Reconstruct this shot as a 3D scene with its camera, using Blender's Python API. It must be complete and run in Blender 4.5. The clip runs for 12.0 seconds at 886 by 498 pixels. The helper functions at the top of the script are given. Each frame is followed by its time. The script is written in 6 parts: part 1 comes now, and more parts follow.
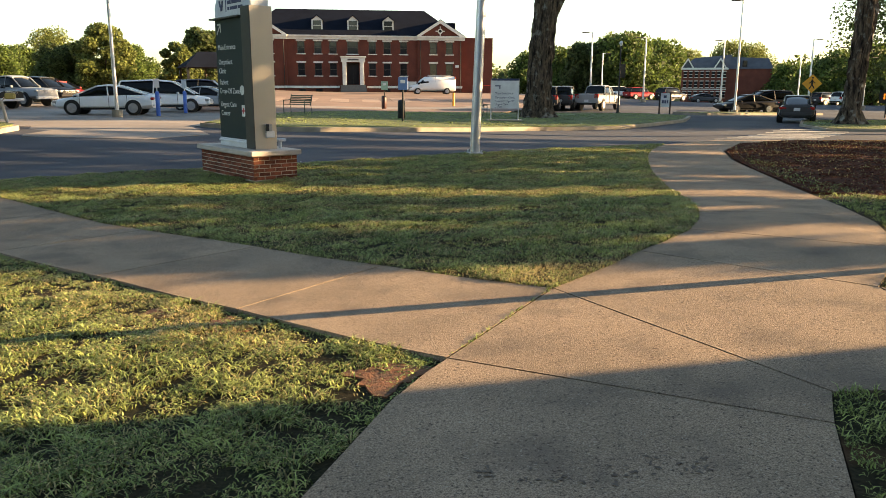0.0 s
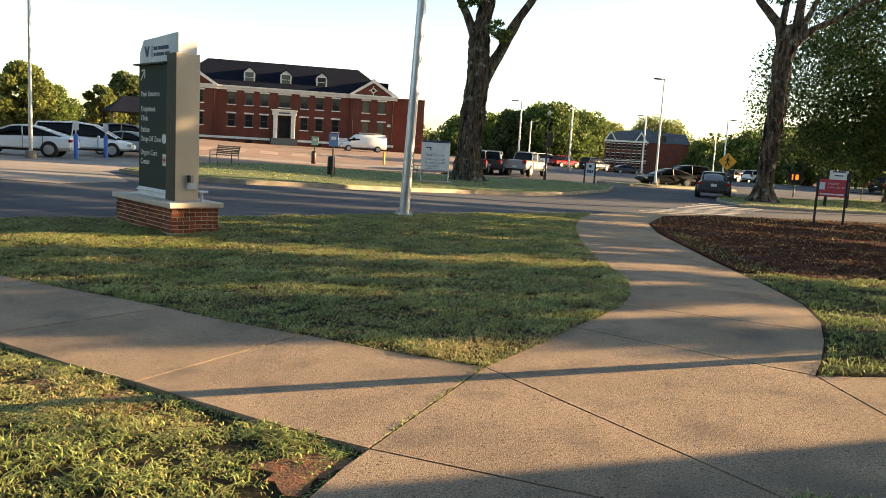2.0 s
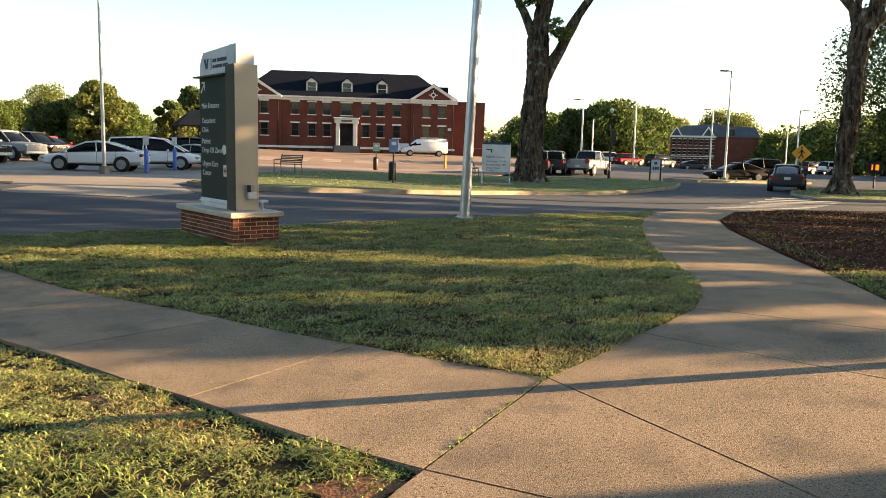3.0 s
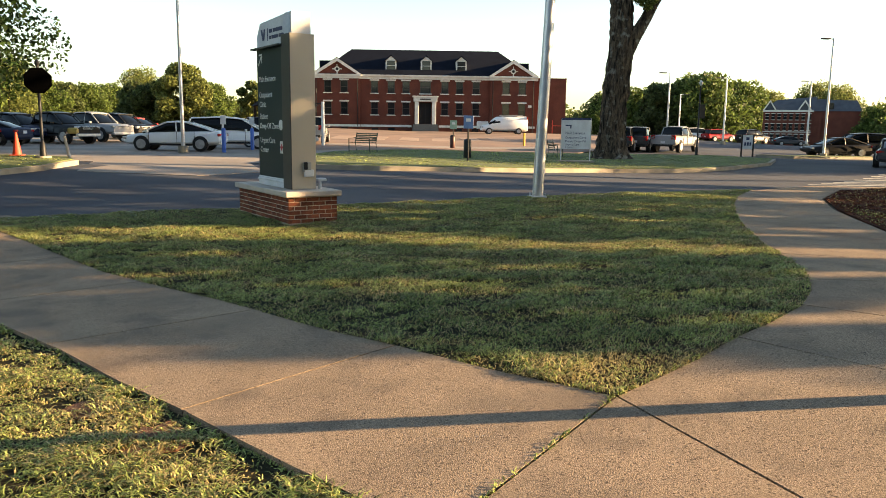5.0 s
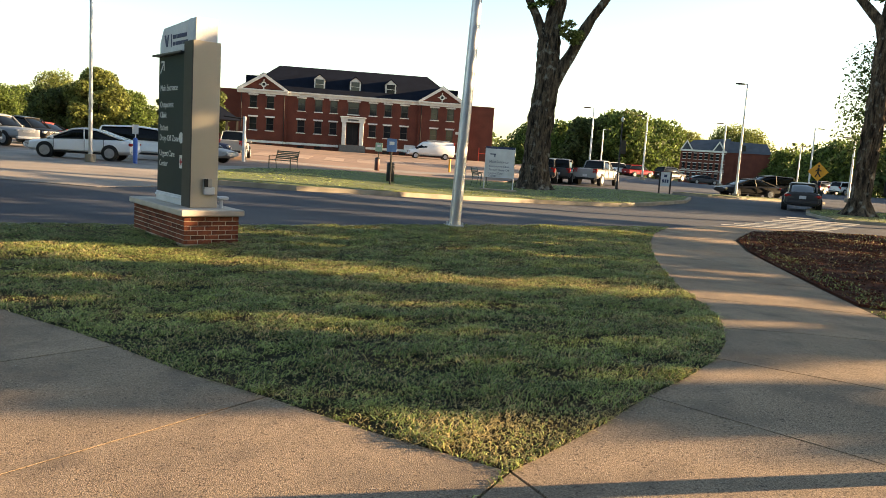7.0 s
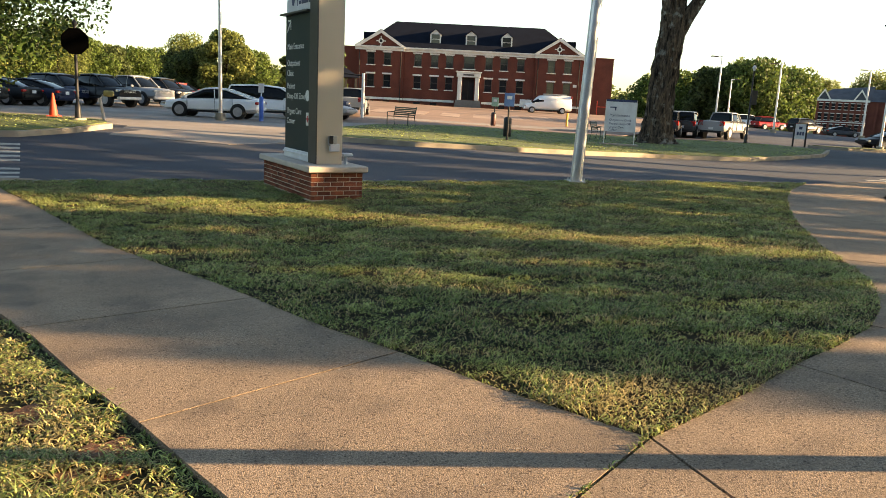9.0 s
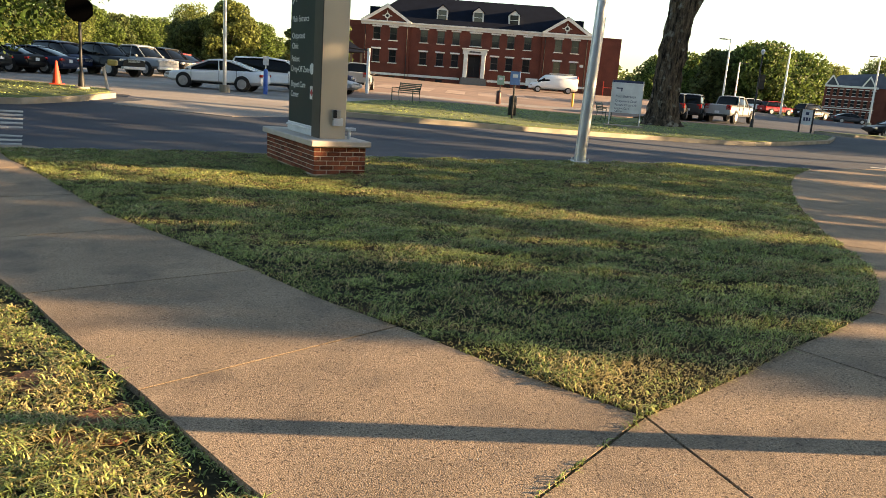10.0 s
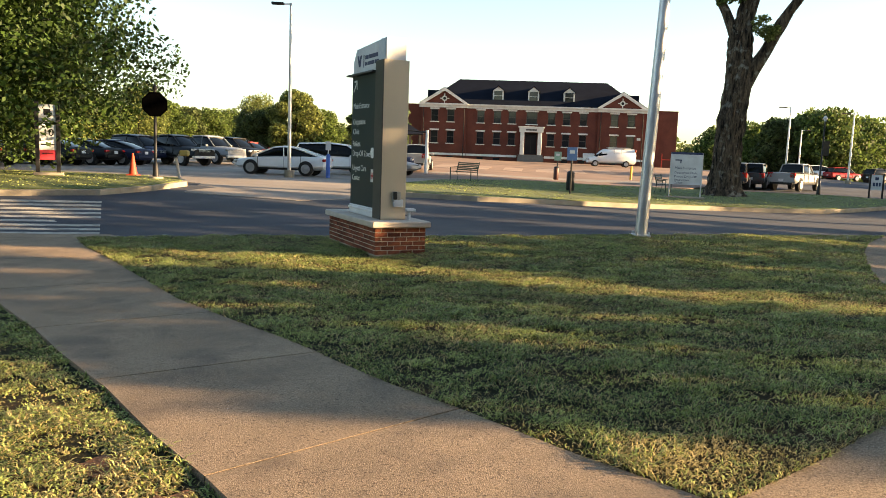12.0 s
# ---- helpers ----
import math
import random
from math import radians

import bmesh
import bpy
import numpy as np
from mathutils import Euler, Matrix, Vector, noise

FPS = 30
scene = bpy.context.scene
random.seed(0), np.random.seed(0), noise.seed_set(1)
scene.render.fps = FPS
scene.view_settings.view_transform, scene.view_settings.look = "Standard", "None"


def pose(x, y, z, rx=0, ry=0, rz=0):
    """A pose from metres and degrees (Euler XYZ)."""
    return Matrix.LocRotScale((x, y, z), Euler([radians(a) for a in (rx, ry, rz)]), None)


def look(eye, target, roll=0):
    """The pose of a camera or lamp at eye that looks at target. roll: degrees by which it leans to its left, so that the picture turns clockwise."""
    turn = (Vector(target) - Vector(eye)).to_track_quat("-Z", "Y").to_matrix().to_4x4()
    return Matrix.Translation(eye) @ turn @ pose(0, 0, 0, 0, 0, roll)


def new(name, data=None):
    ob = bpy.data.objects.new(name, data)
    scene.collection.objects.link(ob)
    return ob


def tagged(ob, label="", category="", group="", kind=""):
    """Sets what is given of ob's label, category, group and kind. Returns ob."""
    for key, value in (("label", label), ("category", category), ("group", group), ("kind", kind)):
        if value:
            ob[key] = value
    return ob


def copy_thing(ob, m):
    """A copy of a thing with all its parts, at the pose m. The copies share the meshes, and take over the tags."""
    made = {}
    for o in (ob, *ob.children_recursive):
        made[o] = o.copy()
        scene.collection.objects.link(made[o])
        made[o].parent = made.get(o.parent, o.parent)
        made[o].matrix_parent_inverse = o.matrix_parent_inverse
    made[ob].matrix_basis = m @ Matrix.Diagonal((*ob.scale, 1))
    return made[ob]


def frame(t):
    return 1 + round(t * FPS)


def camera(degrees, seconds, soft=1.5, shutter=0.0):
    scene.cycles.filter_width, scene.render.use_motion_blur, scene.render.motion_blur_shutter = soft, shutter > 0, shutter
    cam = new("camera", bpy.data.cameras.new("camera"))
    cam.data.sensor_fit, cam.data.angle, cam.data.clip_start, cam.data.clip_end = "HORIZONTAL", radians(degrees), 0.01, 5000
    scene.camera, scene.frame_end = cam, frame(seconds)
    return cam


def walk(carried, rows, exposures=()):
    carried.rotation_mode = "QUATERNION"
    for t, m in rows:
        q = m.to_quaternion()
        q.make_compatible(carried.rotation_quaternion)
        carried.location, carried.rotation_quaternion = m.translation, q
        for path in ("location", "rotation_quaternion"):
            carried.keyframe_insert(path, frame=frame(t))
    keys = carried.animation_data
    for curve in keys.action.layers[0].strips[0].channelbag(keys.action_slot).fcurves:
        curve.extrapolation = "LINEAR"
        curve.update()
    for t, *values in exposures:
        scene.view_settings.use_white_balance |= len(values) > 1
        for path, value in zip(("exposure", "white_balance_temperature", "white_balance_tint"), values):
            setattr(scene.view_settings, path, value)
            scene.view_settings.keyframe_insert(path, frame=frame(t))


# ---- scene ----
cam = camera(60.4, 12.0, soft=0.5)
PATH = [
    (0, (0.234, -0.674, 1.397), (0.771, 1.207, 0.981), 0.2),
    (0.5, (0.328, -0.459, 1.368), (0.876, 1.429, 1.002), 1.7),
    (1, (0.363, -0.379, 1.4), (1.133, 1.439, 1.079), 1.7),
    (1.5, (0.356, -0.353, 1.398), (1.123, 1.461, 1.049), 2.0),
    (2, (0.316, -0.322, 1.43), (1.042, 1.523, 1.17), 3.3),
    (2.5, (0.353, -0.264, 1.428), (1.113, 1.559, 1.109), 4.1),
    (3, (0.452, -0.105, 1.417), (1.019, 1.795, 1.158), 1.3),
    (3.2, (0.507, -0.01, 1.422), (1.075, 1.889, 1.156), 1.2),
    (5, (0.909, 0.75, 1.335), (1.27, 2.691, 1.018), 0.7),
    (5.5, (0.978, 1.001, 1.354), (1.288, 2.955, 1.067), 1.8),
    (6, (1.158, 1.186, 1.336), (1.612, 3.126, 1.163), -1.2),
    (6.5, (1.184, 1.244, 1.359), (1.711, 3.151, 1.065), 5.6),
    (7, (1.247, 1.293, 1.353), (1.801, 3.198, 1.104), 3.7),
    (7.5, (1.184, 1.331, 1.323), (1.606, 3.251, 0.955), 1.9),
    (7.7, (1.155, 1.36, 1.324), (1.512, 3.293, 0.955), 3.0),
    (9.3, (1.158, 1.387, 1.348), (1.42, 3.331, 0.96), 2.8),
    (9.5, (1.178, 1.383, 1.345), (1.465, 3.32, 0.938), 3.6),
    (10, (1.163, 1.381, 1.336), (1.426, 3.315, 0.899), 4.2),
    (10.5, (1.188, 1.373, 1.346), (1.492, 3.326, 1.042), 2.7),
    (11, (1.168, 1.369, 1.368), (1.453, 3.331, 1.106), 2.2),
    (11.5, (1.179, 1.37, 1.352), (1.429, 3.337, 1.096), 1.5),
    (12, (1.165, 1.381, 1.358), (1.262, 3.363, 1.11), 2.1),
]
walk(cam, [(t, look(eye, target, roll)) for t, eye, target, roll in PATH], [(t, ev, 8000, 10) for t, ev in ((0, 2.4), (0.5, 2.5), (1.1, 2.44), (1.5, 2.3), (2, 2.37), (3, 2.36), (5, 2.33), (6, 2.37), (9.5, 2.38), (10, 2.36), (12, 2.4))])

# ---- light ----
SUN_EL, SUN_AZ = 12.5, 98.5          # degrees above the ground, clockwise from +y
world = bpy.data.worlds.new("sky")
scene.world = world
world.use_nodes = True
wn, wl = world.node_tree.nodes, world.node_tree.links
sky = wn.new("ShaderNodeTexSky")
sky.sky_type, sky.sun_disc = "NISHITA", False
sky.sun_elevation, sky.sun_rotation = radians(SUN_EL), radians(SUN_AZ)
sky.dust_density, sky.ozone_density = 0.5, 2.0
wn["Background"].inputs["Strength"].default_value = 0.08
wl.new(sky.outputs["Color"], wn["Background"].inputs["Color"])
sun_dir = Vector((math.sin(radians(SUN_AZ)) * math.cos(radians(SUN_EL)), math.cos(radians(SUN_AZ)) * math.cos(radians(SUN_EL)), math.sin(radians(SUN_EL))))
sun = new("sun", bpy.data.lights.new("sun", "SUN"))
sun.data.energy, sun.data.angle, sun.data.color = 5.0, radians(0.36), (1.0, 0.74, 0.47)
sun.matrix_world = look(sun_dir * 200, (0, 0, 0))


# ---- materials ----
def mat(name, col, rough=0.7, metal=0.0, col2=None, scale=6.0, bump=0.0, fine=60.0, island=0.0, obrand=0.0, detail=6.0, spots=None, coat=0.0, grain=0.06, spec=0.5, stretch=None):
    """A surface with variation at two scales: broad patches between col and col2, and fine grain."""
    m = bpy.data.materials.new(name)
    m.use_nodes = True
    n, l = m.node_tree.nodes, m.node_tree.links
    b = n["Principled BSDF"]
    b.inputs["Roughness"].default_value, b.inputs["Metallic"].default_value = rough, metal
    b.inputs["Coat Weight"].default_value, b.inputs["Specular IOR Level"].default_value = coat, spec
    tc = n.new("ShaderNodeTexCoord")
    place = tc.outputs["Object"]
    if stretch:
        mp = n.new("ShaderNodeMapping")
        mp.inputs["Scale"].default_value = stretch
        l.new(place, mp.inputs["Vector"])
        place = mp.outputs["Vector"]
    n1 = n.new("ShaderNodeTexNoise")
    n1.inputs["Scale"].default_value, n1.inputs["Detail"].default_value = scale, detail
    l.new(place, n1.inputs["Vector"])
    n2 = n.new("ShaderNodeTexNoise")
    n2.inputs["Scale"].default_value, n2.inputs["Detail"].default_value = fine, 3.0
    l.new(place, n2.inputs["Vector"])
    ramp = n.new("ShaderNodeValToRGB")
    c2 = col2 or tuple(c * 0.8 for c in col)
    ramp.color_ramp.elements[0].position, ramp.color_ramp.elements[1].position = 0.35, 0.65
    ramp.color_ramp.elements[0].color, ramp.color_ramp.elements[1].color = (*c2, 1), (*col, 1)
    l.new(n1.outputs["Fac"], ramp.inputs["Fac"])
    hsv = n.new("ShaderNodeHueSaturation")
    l.new(ramp.outputs["Color"], hsv.inputs["Color"])
    mr = n.new("ShaderNodeMapRange")
    mr.inputs["From Min"].default_value, mr.inputs["From Max"].default_value = 0.3, 0.7
    mr.inputs["To Min"].default_value, mr.inputs["To Max"].default_value = 1 - grain, 1 + grain
    l.new(n2.outputs["Fac"], mr.inputs["Value"])
    value = mr.outputs["Result"]
    for amount, node, sock in ((island, "ShaderNodeNewGeometry", "Random Per Island"), (obrand, "ShaderNodeObjectInfo", "Random")):
        if amount:
            gi = n.new(node)
            k = n.new("ShaderNodeMapRange")
            k.inputs["To Min"].default_value, k.inputs["To Max"].default_value = 1 - amount, 1 + amount
            l.new(gi.outputs[sock], k.inputs["Value"])
            mul = n.new("ShaderNodeMath")
            mul.operation = "MULTIPLY"
            l.new(value, mul.inputs[0])
            l.new(k.outputs["Result"], mul.inputs[1])
            value = mul.outputs["Value"]
    l.new(value, hsv.inputs["Value"])
    out = hsv.outputs["Color"]
    for scol, sscale, lo, hi in ((spots,) if spots and not isinstance(spots, list) else spots or ()):
        n3 = n.new("ShaderNodeTexNoise")
        n3.inputs["Scale"].default_value, n3.inputs["Detail"].default_value = sscale, 5.0
        l.new(tc.outputs["Object"], n3.inputs["Vector"])
        r3 = n.new("ShaderNodeMapRange")
        r3.inputs["From Min"].default_value, r3.inputs["From Max"].default_value = lo, hi
        l.new(n3.outputs["Fac"], r3.inputs["Value"])
        mix = n.new("ShaderNodeMix")
        mix.data_type = "RGBA"
        l.new(r3.outputs["Result"], mix.inputs["Factor"])
        l.new(out, mix.inputs["A"])
        mix.inputs["B"].default_value = (*scol, 1)
        out = mix.outputs["Result"]
    l.new(out, b.inputs["Base Color"])
    if bump:
        bp = n.new("ShaderNodeBump")
        bp.inputs["Strength"].default_value, bp.inputs["Distance"].default_value = bump, 0.01
        l.new(n2.outputs["Fac"], bp.inputs["Height"])
        l.new(bp.outputs["Normal"], b.inputs["Normal"])
    return m


def leafy(name, col, col2, trans=0.35, scale=0.5, vary=0.7):
    """Leaf or blade colour, varied leaf by leaf, letting some light through."""
    m = mat(name, col, 0.6, 0, col2, scale, 0, 20, island=vary)
    n, l = m.node_tree.nodes, m.node_tree.links
    b = n["Principled BSDF"]
    b.inputs["Specular IOR Level"].default_value = 0.25
    tr = n.new("ShaderNodeBsdfTranslucent")
    l.new(b.inputs["Base Color"].links[0].from_socket, tr.inputs["Color"])
    ms = n.new("ShaderNodeMixShader")
    ms.inputs["Fac"].default_value = trans
    l.new(b.outputs["BSDF"], ms.inputs[1])
    l.new(tr.outputs["BSDF"], ms.inputs[2])
    l.new(ms.outputs["Shader"], n["Material Output"].inputs["Surface"])
    return m


CONCRETE = mat("concrete", (0.30, 0.222, 0.154), 0.92, 0, (0.23, 0.172, 0.121), 1.3, 0.45, 150, obrand=0.06, detail=12, spots=[((0.13, 0.10, 0.078), 2.3, 0.52, 0.8), ((0.085, 0.062, 0.045), 75, 0.58, 0.66), ((0.38, 0.31, 0.235), 85, 0.6, 0.7), ((0.12, 0.098, 0.08), 0.7, 0.56, 0.8)], grain=0.6, spec=0.15)
KERB = mat("kerb_concrete", (0.30, 0.26, 0.20), 0.85, 0, (0.2, 0.17, 0.13), 2, 0.3, 90)
# the bluish tint puts the shade on the road into its colour
ASPHALT = mat("asphalt", (0.064, 0.068, 0.082), 0.9, 0, (0.046, 0.050, 0.062), 0.35, 0.3, 45, spots=((0.080, 0.082, 0.09), 0.16, 0.5, 0.75), grain=0.35, spec=0.15)
# worn asphalt, its tone lifted and warmed to paint in sunlight
LOT = mat("worn_sunlit_asphalt", (0.25, 0.21, 0.18), 0.85, 0, (0.15, 0.13, 0.115), 0.2, 0.3, 30, spots=((0.27, 0.235, 0.20), 0.5, 0.55, 0.8), grain=0.3)
PLAZA = mat("plaza_paving", (0.22, 0.135, 0.095), 0.9, 0, (0.13, 0.085, 0.065), 0.25, 0.1, 8)
PALE_PLAZA = mat("pale_paving", (0.30, 0.21, 0.16), 0.9, 0, (0.22, 0.15, 0.11), 0.4, 0.1, 8)
# soil, darkened further to put the shade between grass blades into its colour
SOIL = mat("shaded_lawn_soil", (0.014, 0.017, 0.007), 0.95, 0, (0.032, 0.024, 0.013), 1.2, 0.6, 45, spots=((0.11, 0.055, 0.03), 0.9, 0.6, 0.75), grain=0.4, spec=0.1)
FIELD = mat("field_grass", (0.095, 0.115, 0.028), 0.95, 0, (0.055, 0.078, 0.018), 0.5, 0.8, 22, grain=0.55)
CLAY = mat("bare_clay", (0.20, 0.078, 0.032), 0.95, 0, (0.07, 0.034, 0.018), 11, 0.8, 70)
MULCH_M = mat("mulch", (0.065, 0.020, 0.011), 0.95, 0, (0.032, 0.012, 0.008), 2.5, 0.8, 45, grain=0.5, spec=0.08)
CHIP = mat("mulch_chips", (0.12, 0.042, 0.022), 0.9, 0, (0.06, 0.022, 0.013), 3, 0, 40, island=0.8, spec=0.1)
BLADE = leafy("grass_blades", (0.285, 0.335, 0.105), (0.14, 0.185, 0.053), 0.22, 2.6, 0.88)
STRAW = leafy("dry_grass", (0.42, 0.34, 0.155), (0.25, 0.21, 0.088), 0.22, 1.5, 0.8)
BRICK = mat("red_brick", (0.23, 0.070, 0.036), 0.88, 0, (0.13, 0.040, 0.026), 7, 0.5, 120, obrand=0.4, grain=0.2, spec=0.2)
MORTAR = mat("mortar", (0.50, 0.42, 0.34), 0.95, 0, None, 15, 0.4, 150)
CAP = mat("cast_stone", (0.48, 0.42, 0.36), 0.8, 0, (0.40, 0.35, 0.30), 4, 0.3, 120)
TAN = mat("tan_metal", (0.50, 0.44, 0.34), 0.45, 0.2, (0.47, 0.41, 0.32), 2, 0.02, 80)
DKGREEN = mat("dark_green_panel", (0.017, 0.034, 0.036), 0.45, 0, (0.021, 0.040, 0.042), 1.5, 0.02, 60, spec=0.2)
SIGNWHITE = mat("sign_white", (0.62, 0.64, 0.66), 0.5, 0, None, 2, 0.0, 40)
LETTER = mat("letter_white", (0.72, 0.73, 0.70), 0.6, 0, (0.55, 0.56, 0.54), 30, 0, 90)
NAVY = mat("navy", (0.02, 0.035, 0.10), 0.5)
STEEL = mat("galvanised_steel", (0.62, 0.63, 0.64), 0.4, 0.6, (0.5, 0.51, 0.53), 3, 0.05, 60)
BLACK = mat("black_metal", (0.010, 0.010, 0.011), 0.5, 0.0, (0.016, 0.016, 0.016), 5, spec=0.3)
RED = mat("sign_red", (0.50, 0.035, 0.05), 0.5, 0, (0.42, 0.03, 0.045), 3)
BLUE = mat("sign_blue", (0.03, 0.12, 0.45), 0.5, 0, (0.025, 0.10, 0.38), 3)
YELLOW = mat("sign_yellow", (0.75, 0.33, 0.02), 0.55, 0, (0.65, 0.28, 0.02), 5)
ORANGE = mat("cone_orange", (0.60, 0.055, 0.02), 0.6, 0, (0.50, 0.045, 0.02), 5)
WALLBRICK = mat("facade_brick", (0.135, 0.042, 0.029), 0.9, 0, (0.098, 0.031, 0.023), 0.7, 0.3, 18, spots=((0.10, 0.03, 0.022), 0.3, 0.55, 0.8), grain=0.2, spec=0.2)
TRIM = mat("painted_trim", (0.66, 0.64, 0.60), 0.6, 0, (0.55, 0.53, 0.49), 2)
SLATE = mat("slate_roof", (0.006, 0.009, 0.017), 0.95, 0, (0.004, 0.006, 0.012), 0.8, 0.3, 14, spec=0.08, grain=0.25)
DARKGLASS = mat("window_glass", (0.012, 0.014, 0.017), 0.08, 0, (0.02, 0.022, 0.026), 0.5)
BARK = mat("bark", (0.12, 0.088, 0.062), 0.95, 0, (0.016, 0.012, 0.010), 6, 1.0, 26, spots=((0.20, 0.19, 0.165), 3.0, 0.57, 0.70), grain=0.5, spec=0.1, stretch=(1, 1, 0.22))
LEAF = leafy("leaves", (0.105, 0.148, 0.036), (0.065, 0.10, 0.026), 0.45, 0.4)
LEAFY = leafy("spring_leaves", (0.165, 0.19, 0.055), (0.115, 0.14, 0.042), 0.5, 0.4)
LEAFM = leafy("maple_leaves", (0.042, 0.08, 0.015), (0.024, 0.048, 0.010), 0.22, 0.4)
LEAFR = leafy("roadside_leaves", (0.068, 0.102, 0.026), (0.042, 0.066, 0.018), 0.4, 0.4)
LEAFD = leafy("dark_leaves", (0.095, 0.122, 0.042), (0.07, 0.095, 0.034), 0.5, 0.4)
TYRE = mat("tyre_rubber", (0.014, 0.014, 0.014), 0.9)
RIM = mat("alloy_rim", (0.38, 0.38, 0.39), 0.45, 0.2)
# chrome that also carries the sunlight on truck and SUV fronts in its colour
SUNLIT_CHROME = mat("sunlit_chrome", (0.62, 0.62, 0.62), 0.3, 0.5)
CARGLASS = mat("car_glass", (0.004, 0.005, 0.006), 0.08, spec=0.22)
TAIL = mat("tail_lamp", (0.42, 0.015, 0.012), 0.25)
HEADL = mat("head_lamp", (0.6, 0.6, 0.58), 0.15, 0.4)
PLATE = mat("plate", (0.6, 0.6, 0.62), 0.5)
PAINTLINE = mat("road_paint", (0.46, 0.43, 0.37), 0.85, 0, (0.22, 0.21, 0.19), 4, 0.2, 60)
PAINTS = {k: mat("paint_" + k, c, 0.32 if max(c) > 0.3 else 0.4, 0, tuple(v * 0.92 for v in c), 1, 0, 30, coat=0.25 if max(c) > 0.3 else 0.06, spec=0.35 if max(c) > 0.3 else 0.18) for k, c in dict(
    white=(0.72, 0.72, 0.72), black=(0.006, 0.006, 0.007), silver=(0.28, 0.285, 0.29), red=(0.35, 0.02, 0.02), blue=(0.010, 0.017, 0.045), grey=(0.045, 0.045, 0.05)).items()}


# ---- mesh tools ----
class Mesh:
    """Collects simple solids into one mesh."""

    def __init__(self):
        self.v, self.f = [], []

    def add(self, verts, faces):
        o = len(self.v)
        self.v += [tuple(p) for p in verts]
        self.f += [[i + o for i in f] for f in faces]
        return self

    def box(self, c, s, m=None, bevel=0.0):
        hx, hy, hz = s[0] / 2, s[1] / 2, s[2] / 2
        b = min(bevel, hx * 0.45, hy * 0.45, hz * 0.45)
        m = (m or Matrix()) @ Matrix.Translation(c)
        if b <= 0:
            vs = [(x, y, z) for z in (-hz, hz) for x, y in ((-hx, -hy), (hx, -hy), (hx, hy), (-hx, hy))]
            rings = 2
            per = 4
        else:
            vs, per, rings = [], 8, 4
            for z, i in ((-hz, b), (-hz + b, 0), (hz - b, 0), (hz, b)):
                x, y = hx - i, hy - i
                k = b if i == 0 else b * 0.6
                vs += [(-x + k, -y, z), (x - k, -y, z), (x, -y + k, z), (x, y - k, z), (x - k, y, z), (-x + k, y, z), (-x, y - k, z), (-x, -y + k, z)]
        fs = [[r * per + i, r * per + (i + 1) % per, (r + 1) * per + (i + 1) % per, (r + 1) * per + i] for r in range(rings - 1) for i in range(per)]
        fs += [list(range(per))[::-1], [(rings - 1) * per + i for i in range(per)]]
        return self.add([m @ Vector(p) for p in vs], fs)

    def tube(self, pts, n=10, cap=True):
        """pts: (x, y, z, radius) along a line."""
        vs, fs = [], []
        for i, p in enumerate(pts):
            a, b = Vector(pts[max(i - 1, 0)][:3]), Vector(pts[min(i + 1, len(pts) - 1)][:3])
            q = (b - a).to_track_quat("Z", "Y") if (b - a).length > 1e-6 else Vector((0, 0, 1)).to_track_quat("Z", "Y")
            for k in range(n):
                t = 2 * math.pi * k / n
                vs.append(Vector(p[:3]) + q @ Vector((math.cos(t) * p[3], math.sin(t) * p[3], 0)))
        for i in range(len(pts) - 1):
            fs += [[i * n + k, i * n + (k + 1) % n, (i + 1) * n + (k + 1) % n, (i + 1) * n + k] for k in range(n)]
        if cap:
            fs += [list(range(n))[::-1], [(len(pts) - 1) * n + k for k in range(n)]]
        return self.add(vs, fs)

    def prism(self, poly, y0, y1, m=None, axis="y"):
        """A polygon in the xz plane, drawn out along y (axis z: in the xy plane, along z)."""
        n = len(poly)
        m = m or Matrix()
        mk = (lambda a, b, d: (a, d, b)) if axis == "y" else (lambda a, b, d: (a, b, d))
        vs = [m @ Vector(mk(a, b, d)) for d in (y0, y1) for a, b in poly]
        fs = [[i, (i + 1) % n, n + (i + 1) % n, n + i] for i in range(n)] + [list(range(n))[::-1], [n + i for i in range(n)]]
        return self.add(vs, fs)

    def loft(self, rings):
        n = len(rings[0])
        vs = [p for r in rings for p in r]
        fs = [[i * n + k, i * n + (k + 1) % n, (i + 1) * n + (k + 1) % n, (i + 1) * n + k] for i in range(len(rings) - 1) for k in range(n)]
        fs += [list(range(n))[::-1], [(len(rings) - 1) * n + k for k in range(n)]]
        return self.add(vs, fs)

    def data(self, name, material, smooth=False):
        me = bpy.data.meshes.new(name)
        me.from_pydata(self.v, [], self.f)
        bm = bmesh.new()
        bm.from_mesh(me)
        bmesh.ops.recalc_face_normals(bm, faces=bm.faces)
        bm.to_mesh(me)
        bm.free()
        if smooth:
            me.polygons.foreach_set("use_smooth", [True] * len(me.polygons))
            me.set_sharp_from_angle(angle=radians(42))
        me.materials.append(material)
        return me


def part(name, mesh, material, parent, label="", smooth=False, m=None):
    ob = new(name, mesh.data(name, material, smooth))
    ob.parent = parent
    if m is not None:
        ob.matrix_basis = m
    return tagged(ob, label)


def thing(name, label, category, m, group="", kind=""):
    ob = new(name)
    ob.empty_display_size = 0.2
    ob.matrix_basis = m
    return tagged(ob, label, category, group, kind)


